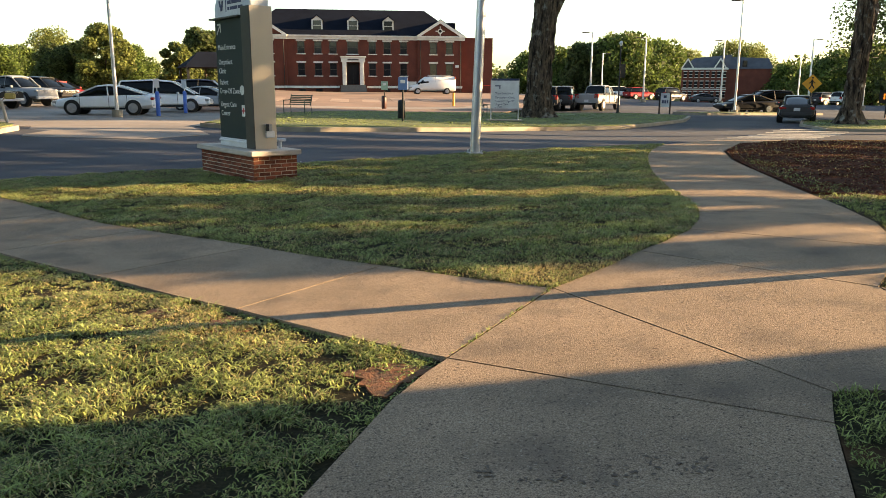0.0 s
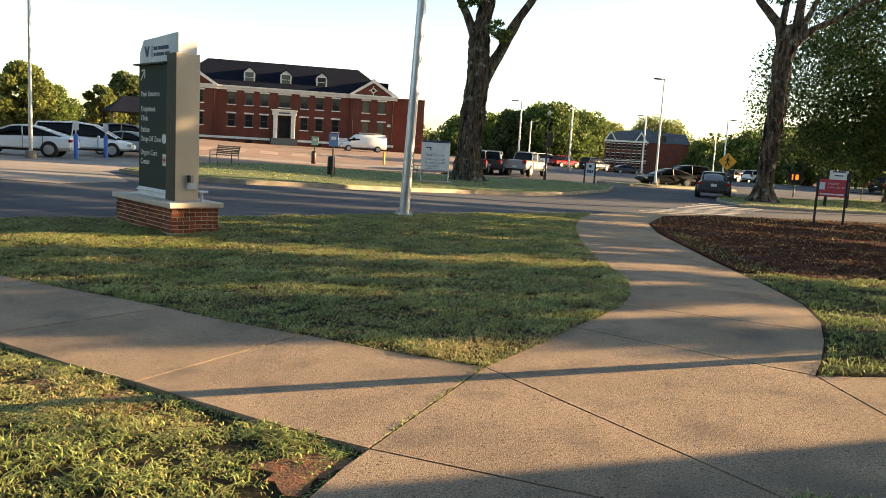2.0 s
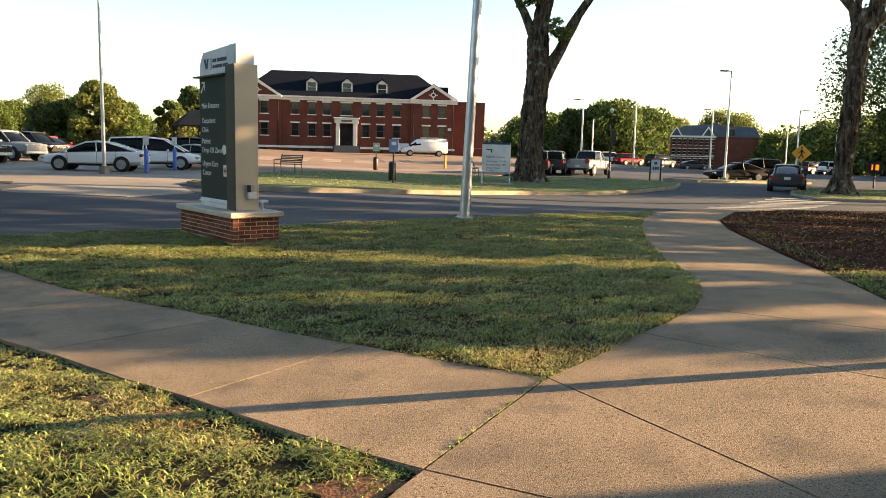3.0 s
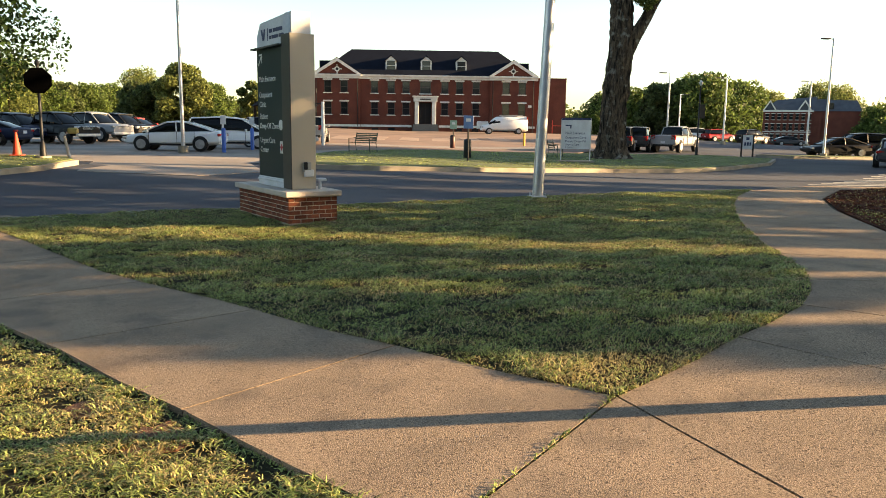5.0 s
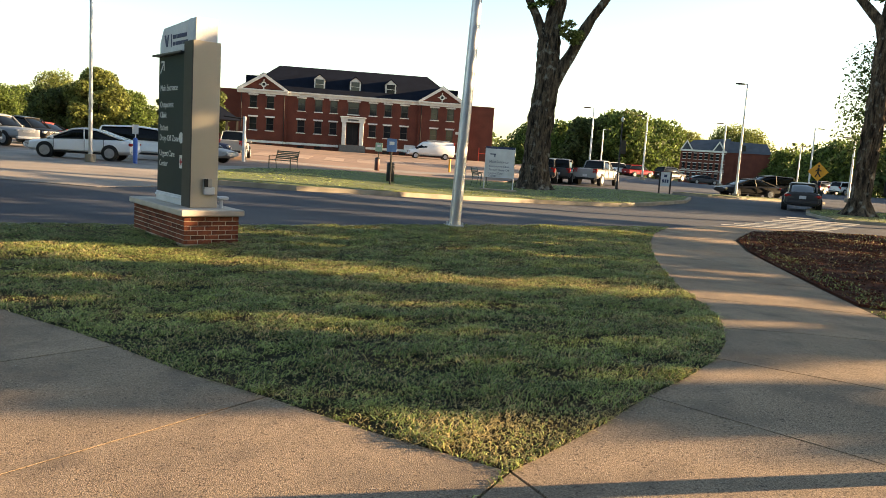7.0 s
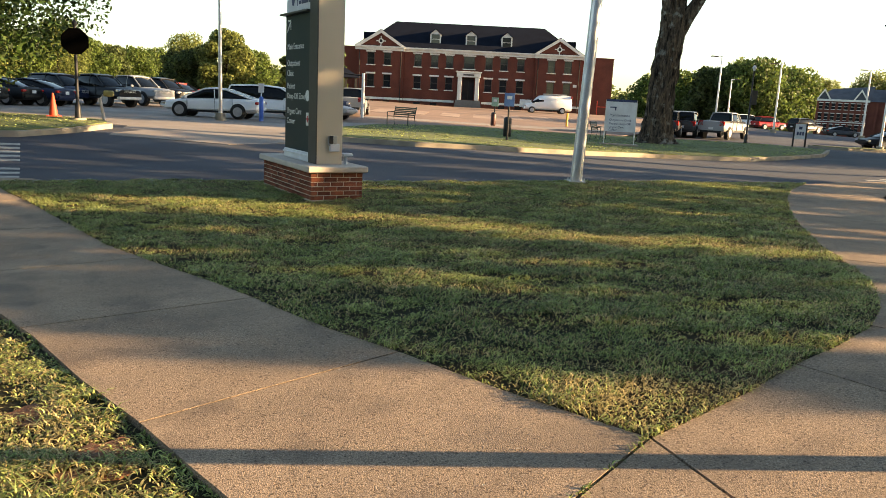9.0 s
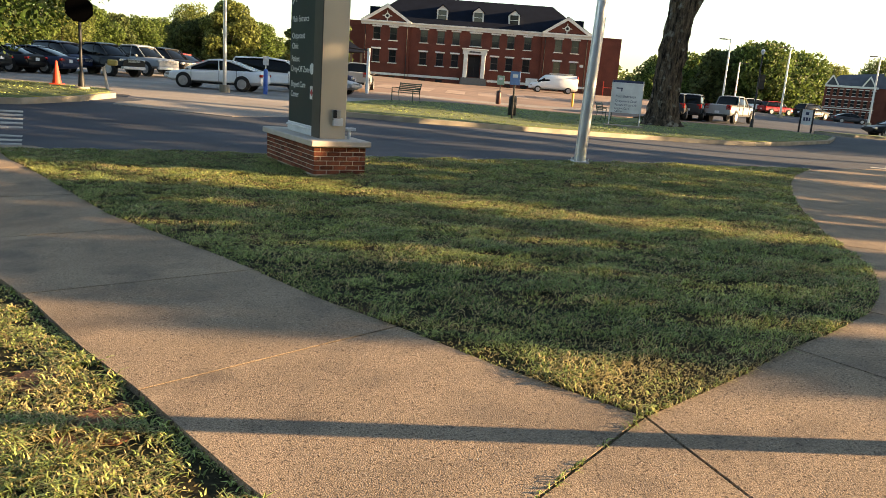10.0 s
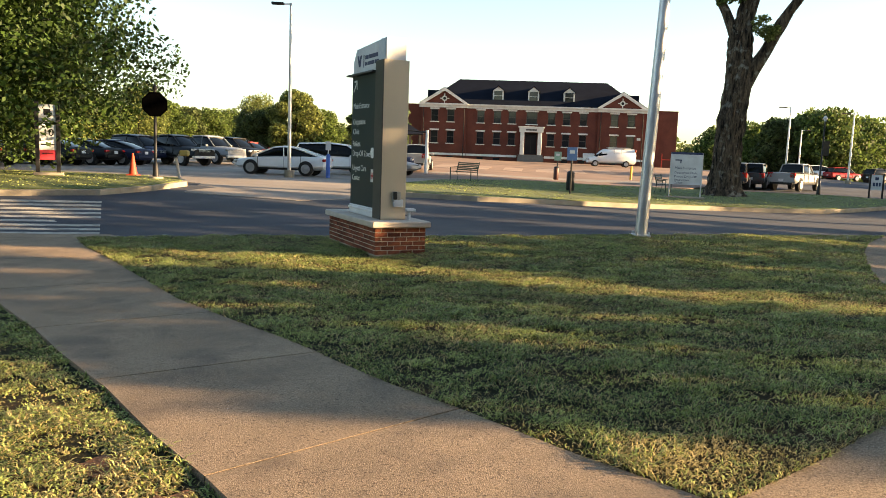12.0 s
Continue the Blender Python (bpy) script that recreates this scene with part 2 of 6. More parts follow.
def words(name, text, size, material, parent, m):
    """Raised letters, each word a mesh of its own, set one after the other."""
    at = 0.0
    for word in text.split():
        cu = bpy.data.curves.new(name, "FONT")
        cu.body, cu.size, cu.extrude, cu.resolution_u = word, size, 0.002, 3
        tmp = bpy.data.objects.new("tmp", cu)
        me = bpy.data.meshes.new_from_object(tmp)
        bpy.data.objects.remove(tmp)
        me.materials.clear()
        me.materials.append(material)
        ob = new(name, me)
        ob.parent, ob.matrix_basis = parent, m @ Matrix.Translation((at, 0, 0))
        at += max(v.co.x for v in me.vertices) + size * 0.26


# ---- the lie of the land ----
def clamp(a, lo, hi):
    return max(lo, min(hi, a))


def ease(a, b, t):
    t = clamp((t - a) / (b - a), 0, 1)
    return t * t * (3 - 2 * t)


def along(t, pts):
    if t <= pts[0][0]:
        return pts[0][1]
    for (a, u), (b, v) in zip(pts, pts[1:]):
        if t <= b:
            return u + (v - u) * (t - a) / (b - a)
    return pts[-1][1]


def land(x, y):
    """Height of the ground."""
    near = 0.045 * (clamp(x, -5, 6) - 1.8) - 0.022 * max(y, -3)
    mid = -0.2 + 0.025 * clamp(x - 0.7, -6, 6)
    far = along(x, ((-8, 0.05), (5, -0.1), (14, -0.38), (30, -0.4), (45, -0.65))) + along(y, ((50, 0), (105, 1.1))) * (1 - ease(44, 70, x)) - 1.6 * ease(60, 110, x) * ease(70, 120, y)
    z = near + (mid - near) * ease(6, 14, y)
    return z + (far - z) * ease(16, 27, y)


def inside(poly, x, y):
    """Which of the points x, y (arrays) lie in the polygon."""
    ok = np.zeros(len(x), bool)
    for (x0, y0), (x1, y1) in zip(poly, poly[1:] + poly[:1]):
        if y0 != y1:
            ok ^= ((y0 > y) != (y1 > y)) & (x < (x1 - x0) * (y - y0) / (y1 - y0) + x0)
    return ok


def densify(poly, step):
    out = []
    for a, b in zip(poly, poly[1:] + poly[:1]):
        k = max(1, int(math.dist(a, b) / step))
        out += [(a[0] + (b[0] - a[0]) * i / k, a[1] + (b[1] - a[1]) * i / k) for i in range(k)]
    return out


def sheet(name, poly, rise, material, step=1.0, depth=0.1, parent=None, rough=0.0, label="", category="", kind=""):
    """A slab with the outline poly that follows the land, its top at rise above it."""
    from mathutils.geometry import delaunay_2d_cdt
    edge = densify(poly, step)
    xs, ys = [p[0] for p in poly], [p[1] for p in poly]
    gx, gy = np.meshgrid(np.arange(min(xs) + step / 2, max(xs), step), np.arange(min(ys) + step / 2, max(ys), step))
    gx, gy = gx.ravel(), gy.ravel()
    ok = inside(poly, gx, gy)
    pts = [Vector(p) for p in edge] + [Vector((a, b)) for a, b in zip(gx[ok], gy[ok])]
    n = len(edge)
    vs, _, fs, *_ = delaunay_2d_cdt(pts, [(i, (i + 1) % n) for i in range(n)], [list(range(n))], 1, 1e-5)
    top = [(p[0], p[1], land(p[0], p[1]) + rise + (rough * noise.noise((p[0] * 2, p[1] * 2, 0)) if rough else 0)) for p in vs]
    me = bpy.data.meshes.new(name)
    bm = bmesh.new()
    bv = [bm.verts.new(p) for p in top]
    for f in fs:
        bm.faces.new([bv[i] for i in f])
    bmesh.ops.recalc_face_normals(bm, faces=bm.faces)
    if sum(f.normal.z for f in bm.faces) < 0:
        bmesh.ops.reverse_faces(bm, faces=bm.faces)
    rim = [e for e in bm.edges if e.is_boundary]
    ext = bmesh.ops.extrude_edge_only(bm, edges=rim)
    for v in ext["geom"]:
        if isinstance(v, bmesh.types.BMVert):
            v.co.z -= depth
    bm.to_mesh(me)
    bm.free()
    me.materials.append(material)
    ob = new(name, me)
    ob.parent = parent
    return tagged(ob, label, category, "", kind)


def raw_mesh(name, verts, faces, material):
    """A mesh from numpy arrays."""
    me = bpy.data.meshes.new(name)
    me.from_pydata(verts.tolist(), [], faces.tolist(), shade_flat=True)
    me.materials.append(material)
    return me


RNG = np.random.default_rng(7)


def blades(name, poly, density, height, width, material, label, rise=0.0, keep=None):
    """Grass blades over poly. density: per square metre, a function of x, y arrays."""
    xs, ys = [p[0] for p in poly], [p[1] for p in poly]
    area = (max(xs) - min(xs)) * (max(ys) - min(ys))
    peak = density(None, None)
    n = int(area * peak)
    x, y = RNG.uniform(min(xs), max(xs), n), RNG.uniform(min(ys), max(ys), n)
    ok = inside(poly, x, y)
    x, y = x[ok], y[ok]
    ok = RNG.uniform(0, peak, len(x)) < density(x, y)
    x, y = x[ok], y[ok]
    n = len(x)
    z = np.array([land(a, b) for a, b in zip(x, y)]) + rise
    tuft = 0.8 + 0.75 * np.sin(x * 5.1 + 1.7 * np.sin(y * 3.3)) * np.sin(y * 4.7 + 1.3 * np.sin(x * 2.9))
    h = height * RNG.uniform(0.45, 1.15, n) * np.clip(tuft, 0.45, 1.3)
    w = width * RNG.uniform(0.7, 1.3, n) * (0.75 + 0.13 * np.clip(y, 3, 16))
    a = RNG.uniform(0, 2 * math.pi, n)
    lean = RNG.uniform(0.7, 2.2, n)
    ca, sa = np.cos(a), np.sin(a)
    dx, dy = np.cos(a + 1.3 + RNG.normal(0, 0.5, n)), np.sin(a + 1.3 + RNG.normal(0, 0.5, n))
    v = np.empty((n, 5, 3))
    for i, (s, k, up, out) in enumerate(((-1, 1, 0, 0), (1, 1, 0, 0), (1, 0.8, 0.6, 0.3), (-1, 0.8, 0.6, 0.3), (0, 0, 1, 1))):
        v[:, i, 0] = x + s * k * w * ca + out * lean * h * dx
        v[:, i, 1] = y + s * k * w * sa + out * lean * h * dy
        v[:, i, 2] = z + up * h * (1 - 0.35 * lean * out)
    base = np.arange(n)[:, None] * 5
    faces = (base[:, :, None] + np.array([[[0, 1, 2], [0, 2, 3], [3, 2, 4]]])).reshape(-1, 3)
    return tagged(new(name, raw_mesh(name, v.reshape(-1, 3), faces, material)), label, "grass", "", "stuff")


def leaf_mesh(name, centres, radii, count, size, material, flat=0.8, share=2.2):
    """Leaves scattered in clumps: each a small folded diamond."""
    c, r = np.array(centres), np.array(radii)
    pick = RNG.choice(len(c), count, p=r ** share / (r ** share).sum())
    d = RNG.normal(size=(count, 3))
    d /= np.linalg.norm(d, axis=1)[:, None]
    rad = RNG.uniform(0.35, 1.08, count) ** 0.6
    p = c[pick] + d * (r[pick] * rad)[:, None] * np.array([1, 1, flat])
    a = RNG.normal(size=(count, 3))
    a /= np.linalg.norm(a, axis=1)[:, None]
    b = np.cross(a, RNG.normal(size=(count, 3)))
    b /= np.linalg.norm(b, axis=1)[:, None]
    s = (size * RNG.uniform(0.6, 1.3, count))[:, None]
    v = np.stack([p - a * s, p + b * s * 0.55, p + a * s, p - b * s * 0.55], 1).reshape(-1, 3)
    n = np.arange(count)
    return raw_mesh(name, v, n[:, None] * 4 + np.arange(4)[None], material)


def limb(m, p0, p1, r0, r1, rng, bend=0.12, n=8, seg=5):
    p0, p1 = Vector(p0), Vector(p1)
    length = (p1 - p0).length
    off = Vector((rng.uniform(-1, 1), rng.uniform(-1, 1), rng.uniform(-0.3, 1))) * length * bend
    m.tube([(*(p0.lerp(p1, i / seg) + off * math.sin(math.pi * i / seg)), r0 + (r1 - r0) * i / seg) for i in range(seg + 1)], n)


def crown_tree(name, label, x, y, height, spread, trunk_r, leaf, count, size, seed, clear=0.3, group="", clumps=26, droop=0.0, squash=0.75):
    """A tree: tapered trunk, limbs, and a crown of clumps of small leaves."""
    rng = random.Random(seed)
    root = thing(name, label, "tree", pose(x, y, land(x, y), 0, 0, rng.uniform(0, 360)), group)
    m = Mesh()
    m.tube([(0, 0, -0.2, trunk_r * 1.7), (0, 0, 0.15, trunk_r * 1.3), (0.02, 0, 0.7, trunk_r), (0.05, 0.04, height * clear, trunk_r * 0.8), (0.1, 0, height * 0.65, trunk_r * 0.4), (0, 0.1, height * 0.9, trunk_r * 0.1)], 10)
    cs, rs = [], []
    for i in range(clumps):
        t = i / clumps
        ang = i * 2.4 + rng.uniform(-0.4, 0.4)
        zz = height * (clear + (0.97 - clear) * t)
        prof = math.sin(math.pi * clamp(0.18 + 0.78 * t, 0, 1)) ** 0.7
        rr = spread * prof * rng.uniform(0.45, 1.0)
        c = (math.cos(ang) * rr, math.sin(ang) * rr, zz - droop * rr)
        cs.append(c)
        rs.append(spread * rng.uniform(0.26, 0.42))
        if i % 2 == 0:
            limb(m, (0.03, 0, max(height * clear * 0.8, zz - rr * 0.7)), c, trunk_r * 0.32 * (1 - 0.6 * t), 0.02, rng, n=6, seg=4)
    part("trunk", m, BARK, root, "grey-brown bark", True)
    crown = new("crown", leaf_mesh("crown", cs, rs, count, size, leaf, squash))
    crown.parent = root
    return root


# ---- ground, road, walks ----
U_EDGE = [(-4.6, 14.9), (-3.95, 13.7), (-3.05, 12.4), (-1.95, 10.7), (-1.29, 9.65), (-0.6, 8.75), (0.13, 7.8), (0.66, 6.98), (1.1, 6.3), (1.52, 5.75), (2.02, 5.02), (2.53, 4.38)]
L_EDGE = [(-6.4, 14.6), (-4.6, 11.8), (-3.05, 9.4), (-2.14, 8.23), (-1.6, 7.45), (-0.8, 6.36), (-0.22, 5.47), (0.25, 4.82), (0.55, 4.36), (0.86, 3.9), (1.14, 3.51), (1.37, 3.22)]
IN_EDGE = [(2.53, 4.38), (2.82, 4.57), (3.22, 4.84), (3.75, 5.25), (4.22, 5.55), (4.69, 5.91), (5.11, 6.37), (5.43, 6.86), (5.77, 7.48), (6.05, 8.15), (6.45, 9.15), (7.18, 10.65), (8.0, 12.27), (8.94, 13.91), (10.0, 15.5), (11.4, 17.2)]
OUT_EDGE = [(4.56, 3.42), (4.97, 3.74), (5.42, 4.13), (5.95, 4.65), (6.56, 5.44), (7.06, 6.34), (7.85, 7.89), (8.95, 10.03), (9.61, 11.4), (10.34, 12.92), (11.5, 14.8), (13.3, 16.7), (15.9, 18.2)]
ROAD_NEAR = [(-4.6, 14.9), (-3.6, 15.15), (-1.8, 15.4), (1.7, 15.55), (5.6, 15.95), (8.7, 16.6), (11.4, 17.2)]

ground = sheet("ground", [(-900, -300), (900, -300), (900, 900), (-900, 900)], -0.6, FIELD, 40, 0.3, None, 0, "grassy ground that reaches the horizon", "ground", "structure")
sheet("road", [(-90, 12.5), (-6.5, 12.5), (-4.4, 14.4), (2, 15), (9, 16), (16, 17.5), (30, 17), (95, 12), (170, 20), (170, 175), (62, 175), (34, 112), (40, 84), (26, 60), (20, 50), (2, 55), (-12, 72), (-90, 72)], -0.035, ASPHALT, 2.0, 0.1, None, 0, "dark grey asphalt road and parking area", "road", "structure")
# outline runs out to where the painted sunlit tone meets the shaded road
sheet("parking_lot", [(-90, 31), (-10.5, 31), (-6.2, 29), (-5.5, 24.4), (-2, 23.2), (-0.2, 24.6), (-0.9, 29), (0, 31), (2, 40), (6, 52), (-12, 72), (-90, 72)], -0.02, LOT, 2.5, 0.05, None, 0, "worn asphalt of the parking lot, lightened for sunlight", "parking lot", "structure")
sheet("plaza", [(0, 44), (8, 50), (20, 52), (26, 60), (40, 84), (38, 103), (-6, 106), (-20, 100), (-8, 66)], -0.01, PLAZA, 3, 0.05, None, 0, "pinkish paved drive before the brick building", "plaza", "structure")

pavement = thing("pavement", "tan broom-finished concrete walks with joints and stains", "pavement", Matrix(), "", "structure")


def between(edge, a, b):
    """The points of an edge whose nearest stretch runs from a to b, with both ends."""
    def s(p):
        best = min(range(len(edge) - 1), key=lambda i: abs(math.dist(edge[i], p) + math.dist(edge[i + 1], p) - math.dist(edge[i], edge[i + 1])))
        return best + math.dist(edge[best], p) / max(1e-6, math.dist(edge[best], edge[best + 1]))
    sa, sb = s(a), s(b)
    mid = [p for i, p in enumerate(edge) if min(sa, sb) + 0.05 < i < max(sa, sb) - 0.05]
    return [a] + (mid if sa < sb else mid[::-1]) + [b]


def shrink(poly, d):
    """The polygon drawn in by d, for the joint."""
    area = sum(a[0] * b[1] - b[0] * a[1] for a, b in zip(poly, poly[1:] + poly[:1]))
    sgn = 1 if area > 0 else -1
    out = []
    for p, q, r in zip(poly[-1:] + poly[:-1], poly, poly[1:] + poly[:1]):
        n1, n2 = Vector((p[1] - q[1], q[0] - p[0])).normalized() * sgn, Vector((q[1] - r[1], r[0] - q[0])).normalized() * sgn
        b = n1 + n2
        b = b / max(0.35, b.length_squared / 2) * 1.0 if b.length > 0.2 else n1
        out.append((q[0] + b.x * d, q[1] + b.y * d))
    return out


X, V = (2.53, 4.38), (1.37, 3.22)
JA, JL, JR, KR = (1.52, 5.75), (0.25, 4.82), (3.75, 5.25), (4.56, 3.42)
LR, LR2 = (2.92, 2.05), (2.68, 1.77)
lefts = [(X, V), (JA, JL), ((0.5, 7.25), (-0.95, 6.56)), ((-0.75, 8.95), (-2.2, 8.31)), ((-2.0, 10.78), (-3.6, 10.25)), ((-3.3, 12.75), (-4.9, 12.3)), ((-4.6, 14.9), (-6.4, 14.6))]
rights = [(JR, KR), ((4.72, 5.94), (5.68, 4.39)), ((5.41, 6.83), (6.84, 5.95)), ((6.1, 8.28), (7.55, 7.3)), ((6.9, 10.08), (8.45, 9.07)), ((7.9, 12.07), (9.45, 11.04)), ((9.2, 14.3), (10.6, 13.34)), ((11.4, 17.2), (13.3, 16.7))]
slabs = []
for (u0, l0), (u1, l1) in zip(lefts, lefts[1:]):
    slabs.append(between(U_EDGE, u0, u1) + between(L_EDGE, l1, l0))
for (u0, l0), (u1, l1) in zip(rights, rights[1:]):
    slabs.append(between(IN_EDGE, u0, u1) + between(OUT_EDGE, l1, l0))
slabs.append([X, V, LR2, LR])
slabs.append(between(IN_EDGE, X, JR) + [KR, (4.19, 2.36), (3.92, 1.69), LR])
slabs.append([KR, (5.2, 3.14), (6.9, 2.45), (6.3, 0.8), (3.92, 1.69), (4.19, 2.36)])
slabs.append([(6.9, 2.45), (11, 0.9), (10.4, -0.8), (6.3, 0.8)])
slabs.append([V, (1.19, 3.04), (0.94, 2.74), (0.68, 2.34), (0.43, 1.96), (-0.25, 1.0), (1.35, 0.2), (2.3, 1.26), LR2])
slabs.append([(-0.25, 1.0), (-1.8, -1.2), (-0.2, -2.0), (1.35, 0.2)])
slabs.append([(-1.8, -1.2), (-3.2, -3.2), (-1.6, -4.0), (-0.2, -2.0)])
for poly in slabs:
    sheet("slab", shrink(poly, 0.008), 0.0, CONCRETE, 0.5, 0.1, pavement)
apron = [(-6.6, 14.5), (-4.4, 14.8), (-3.9, 15.2), (-4.3, 15.6), (-6.6, 15.5)]
sheet("slab", apron, -0.012, CONCRETE, 0.5, 0.1, pavement)
sheet("slab", [(11.45, 17.15), (13.4, 16.7), (15.9, 18.2), (14.5, 19.2)], -0.005, CONCRETE, 0.6, 0.1, pavement)

lawn_poly = U_EDGE[::-1] + ROAD_NEAR[1:] + IN_EDGE[::-1][1:-1]
left_poly = L_EDGE + [(1.19, 3.04), (0.94, 2.74), (0.68, 2.34), (0.43, 1.96), (-0.25, 1.0), (-1.8, -1.2), (-3.2, -3.2), (-20, -3.2), (-20, 14.2)]
low_right = [LR, (3.92, 1.69), (6.3, 0.8), (10.4, -0.8), (10.4, -4), (-1.4, -4), (-0.2, -2.0), (1.35, 0.2), (2.3, 1.26), LR2]
right_poly = OUT_EDGE[:-1] + [(15.9, 18.2), (30, 15.5), (40, 13), (40, -2), (11.4, 0.9), (6.9, 2.45), (5.2, 3.14)]
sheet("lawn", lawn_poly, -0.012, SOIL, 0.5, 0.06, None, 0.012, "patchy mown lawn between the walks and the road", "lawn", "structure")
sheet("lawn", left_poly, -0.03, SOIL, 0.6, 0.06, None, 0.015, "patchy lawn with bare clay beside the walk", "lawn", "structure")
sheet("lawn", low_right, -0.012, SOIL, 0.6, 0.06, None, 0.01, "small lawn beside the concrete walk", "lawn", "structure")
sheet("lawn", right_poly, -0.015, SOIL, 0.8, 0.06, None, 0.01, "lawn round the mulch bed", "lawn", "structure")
MULCH = [(x + 0.04, y - 0.03) for x, y in OUT_EDGE[6:12]] + [(15.6, 17.6), (18.3, 16.7), (24, 14.9), (24, 8.3), (20, 7.2), (16, 7.7), (13, 6.9), (10, 7.0), (8.6, 6.9)]
sheet("mulch_bed", MULCH, 0.012, MULCH_M, 0.4, 0.05, None, 0.03, "reddish brown mulch bed beside the curving walk", "mulch bed", "structure")


def bare_patch(x, y, rx, ry, seed, label):
    """A ragged spot of bare clay in the lawn."""
    edge = [(x + rx * (1 + 0.3 * math.sin(3 * a + seed) + 0.18 * math.sin(7 * a + 2 * seed)) * math.cos(a), y + ry * (1 + 0.25 * math.cos(4 * a + seed) + 0.18 * math.sin(6 * a)) * math.sin(a)) for a in [2 * math.pi * k / 32 for k in range(32)]]
    sheet("bare_patch", edge, -0.020, CLAY, 0.05, 0.03, None, 0.014, label, "bare earth", "structure")


bare_patch(1.0, 3.14, 0.20, 0.22, 1, "bare red clay at the corner of the lawn")
bare_patch(0.16, 4.52, 0.16, 0.20, 3, "worn clay spot beside the walk")
bare_patch(-0.28, 5.05, 0.13, 0.15, 5, "small worn clay spot in the lawn")



def island(poly, label, kerb_w=0.16, rise=0.12):
    sheet("kerb", poly, rise, KERB, 1.5, 0.3, None, 0, "worn concrete kerb round the planted island", "kerb", "structure")
    sheet("lawn", shrink(poly, kerb_w), rise + 0.02, FIELD, 1.5, 0.1, None, 0.03, label, "lawn", "structure")


FAR_ISLAND = [(-0.6, 29.2), (0.9, 26.4), (3.4, 25.7), (6.2, 26.1), (9.6, 27.5), (12.2, 28.9), (13.4, 29.4), (17.3, 30.2), (20, 32.2), (24.5, 36.2), (28, 41), (27, 46), (20, 47.5), (14, 49.5), (8, 47.5), (2.5, 40)]
island(FAR_ISLAND, "sunlit grass of the large island across the road")
LEFT_ISLAND = [(-60, 16), (-30, 19), (-9.6, 21.9), (-7.3, 22.8), (-6.4, 24.5), (-6.1, 26.9), (-6.9, 29.2), (-10.2, 30.6), (-30, 30), (-60, 28)]
island(LEFT_ISLAND, "grass island beside the crosswalk")
RIGHT_ISLAND = [(25.5, 27.0), (27.5, 25.5), (45, 21), (80, 15), (80, 44), (50, 42), (36, 36), (31.5, 35.5), (27.5, 31)]
island(RIGHT_ISLAND, "grass strip under the old trees", rise=0.08)
island([(33, 46.5), (38, 48.3), (46, 50), (46, 51.2), (37, 50.6), (31.5, 48.5)], "narrow planted parking divider")

# crosswalk bars over the road
for i in range(9):
    y = 15.75 + i * 0.68
    xr = -4.45 - (y - 15.5) * 0.385
    sheet("crosswalk_bar", [(xr - 3.4, y - 0.5), (xr, y), (xr - 0.12, y + 0.32), (xr - 3.5, y - 0.18)], -0.026, PAINTLINE, 1.2, 0.01, None, 0, "worn white crosswalk bar on asphalt", "road marking", "structure")
for i in range(8):
    x0, y0 = 15.2 + i * 1.3, 20.4 + i * 1.15
    sheet("crosswalk_bar", [(x0, y0), (x0 + 2.6, y0 - 1.5), (x0 + 3.0, y0 - 1.0), (x0 + 0.4, y0 + 0.5)], -0.026, PAINTLINE, 1.2, 0.01, None, 0, "worn white crosswalk bar on asphalt", "road marking", "structure")

for i in range(6):
    x0, y0 = 3.0 + i * 3.2, 66 + i * 1.2
    sheet("plaza_band", [(x0, y0), (x0 + 1.7, y0 - 0.3), (x0 + 3.2, y0 + 9), (x0 + 1.5, y0 + 9.3)], 0.0, PALE_PLAZA, 3, 0.02, None, 0, "pale band in the plaza paving", "paving", "structure")
sheet("plaza_road", [(2, 54), (20, 57), (27, 66), (24, 66.5), (19, 60), (3, 57)], 0.0, LOT, 3, 0.02, None, 0, "worn asphalt lane round the plaza", "road", "structure")


# ---- grass and mulch ----
def patchy(peak, near, far):
    def f(x, y):
        if x is None:
            return peak
        n = np.sin(x * 1.9 + 1.1 * np.sin(y * 1.3)) * np.sin(y * 2.3 + 0.8 * np.sin(x * 1.7))
        c = np.sin(x * 9.3 + 2.1 * np.sin(y * 4.1 + x)) * np.sin(y * 11.7 + 2.4 * np.sin(x * 5.3 - y)) + 0.7 * np.sin(x * 19 + 2.5 * np.sin(y * 7.7)) * np.sin(y * 23 + 2.2 * np.sin(x * 8.9))
        return np.clip(np.interp(y, (2, 5, 9, 16), (near, near, near * 0.7, far)) * (0.75 + 0.4 * n) * np.clip(0.95 + 1.1 * c, 0.08, 2.2), 0, peak)
    return f


def green_lawn(x, y):
    if x is None:
        return 5200
    return patchy(5200, 4400, 1700)(x, y) * (1 - 0.65 * np.exp(-((x - 2.9) / 1.2) ** 2 - ((y - 4.85) / 0.5) ** 2))


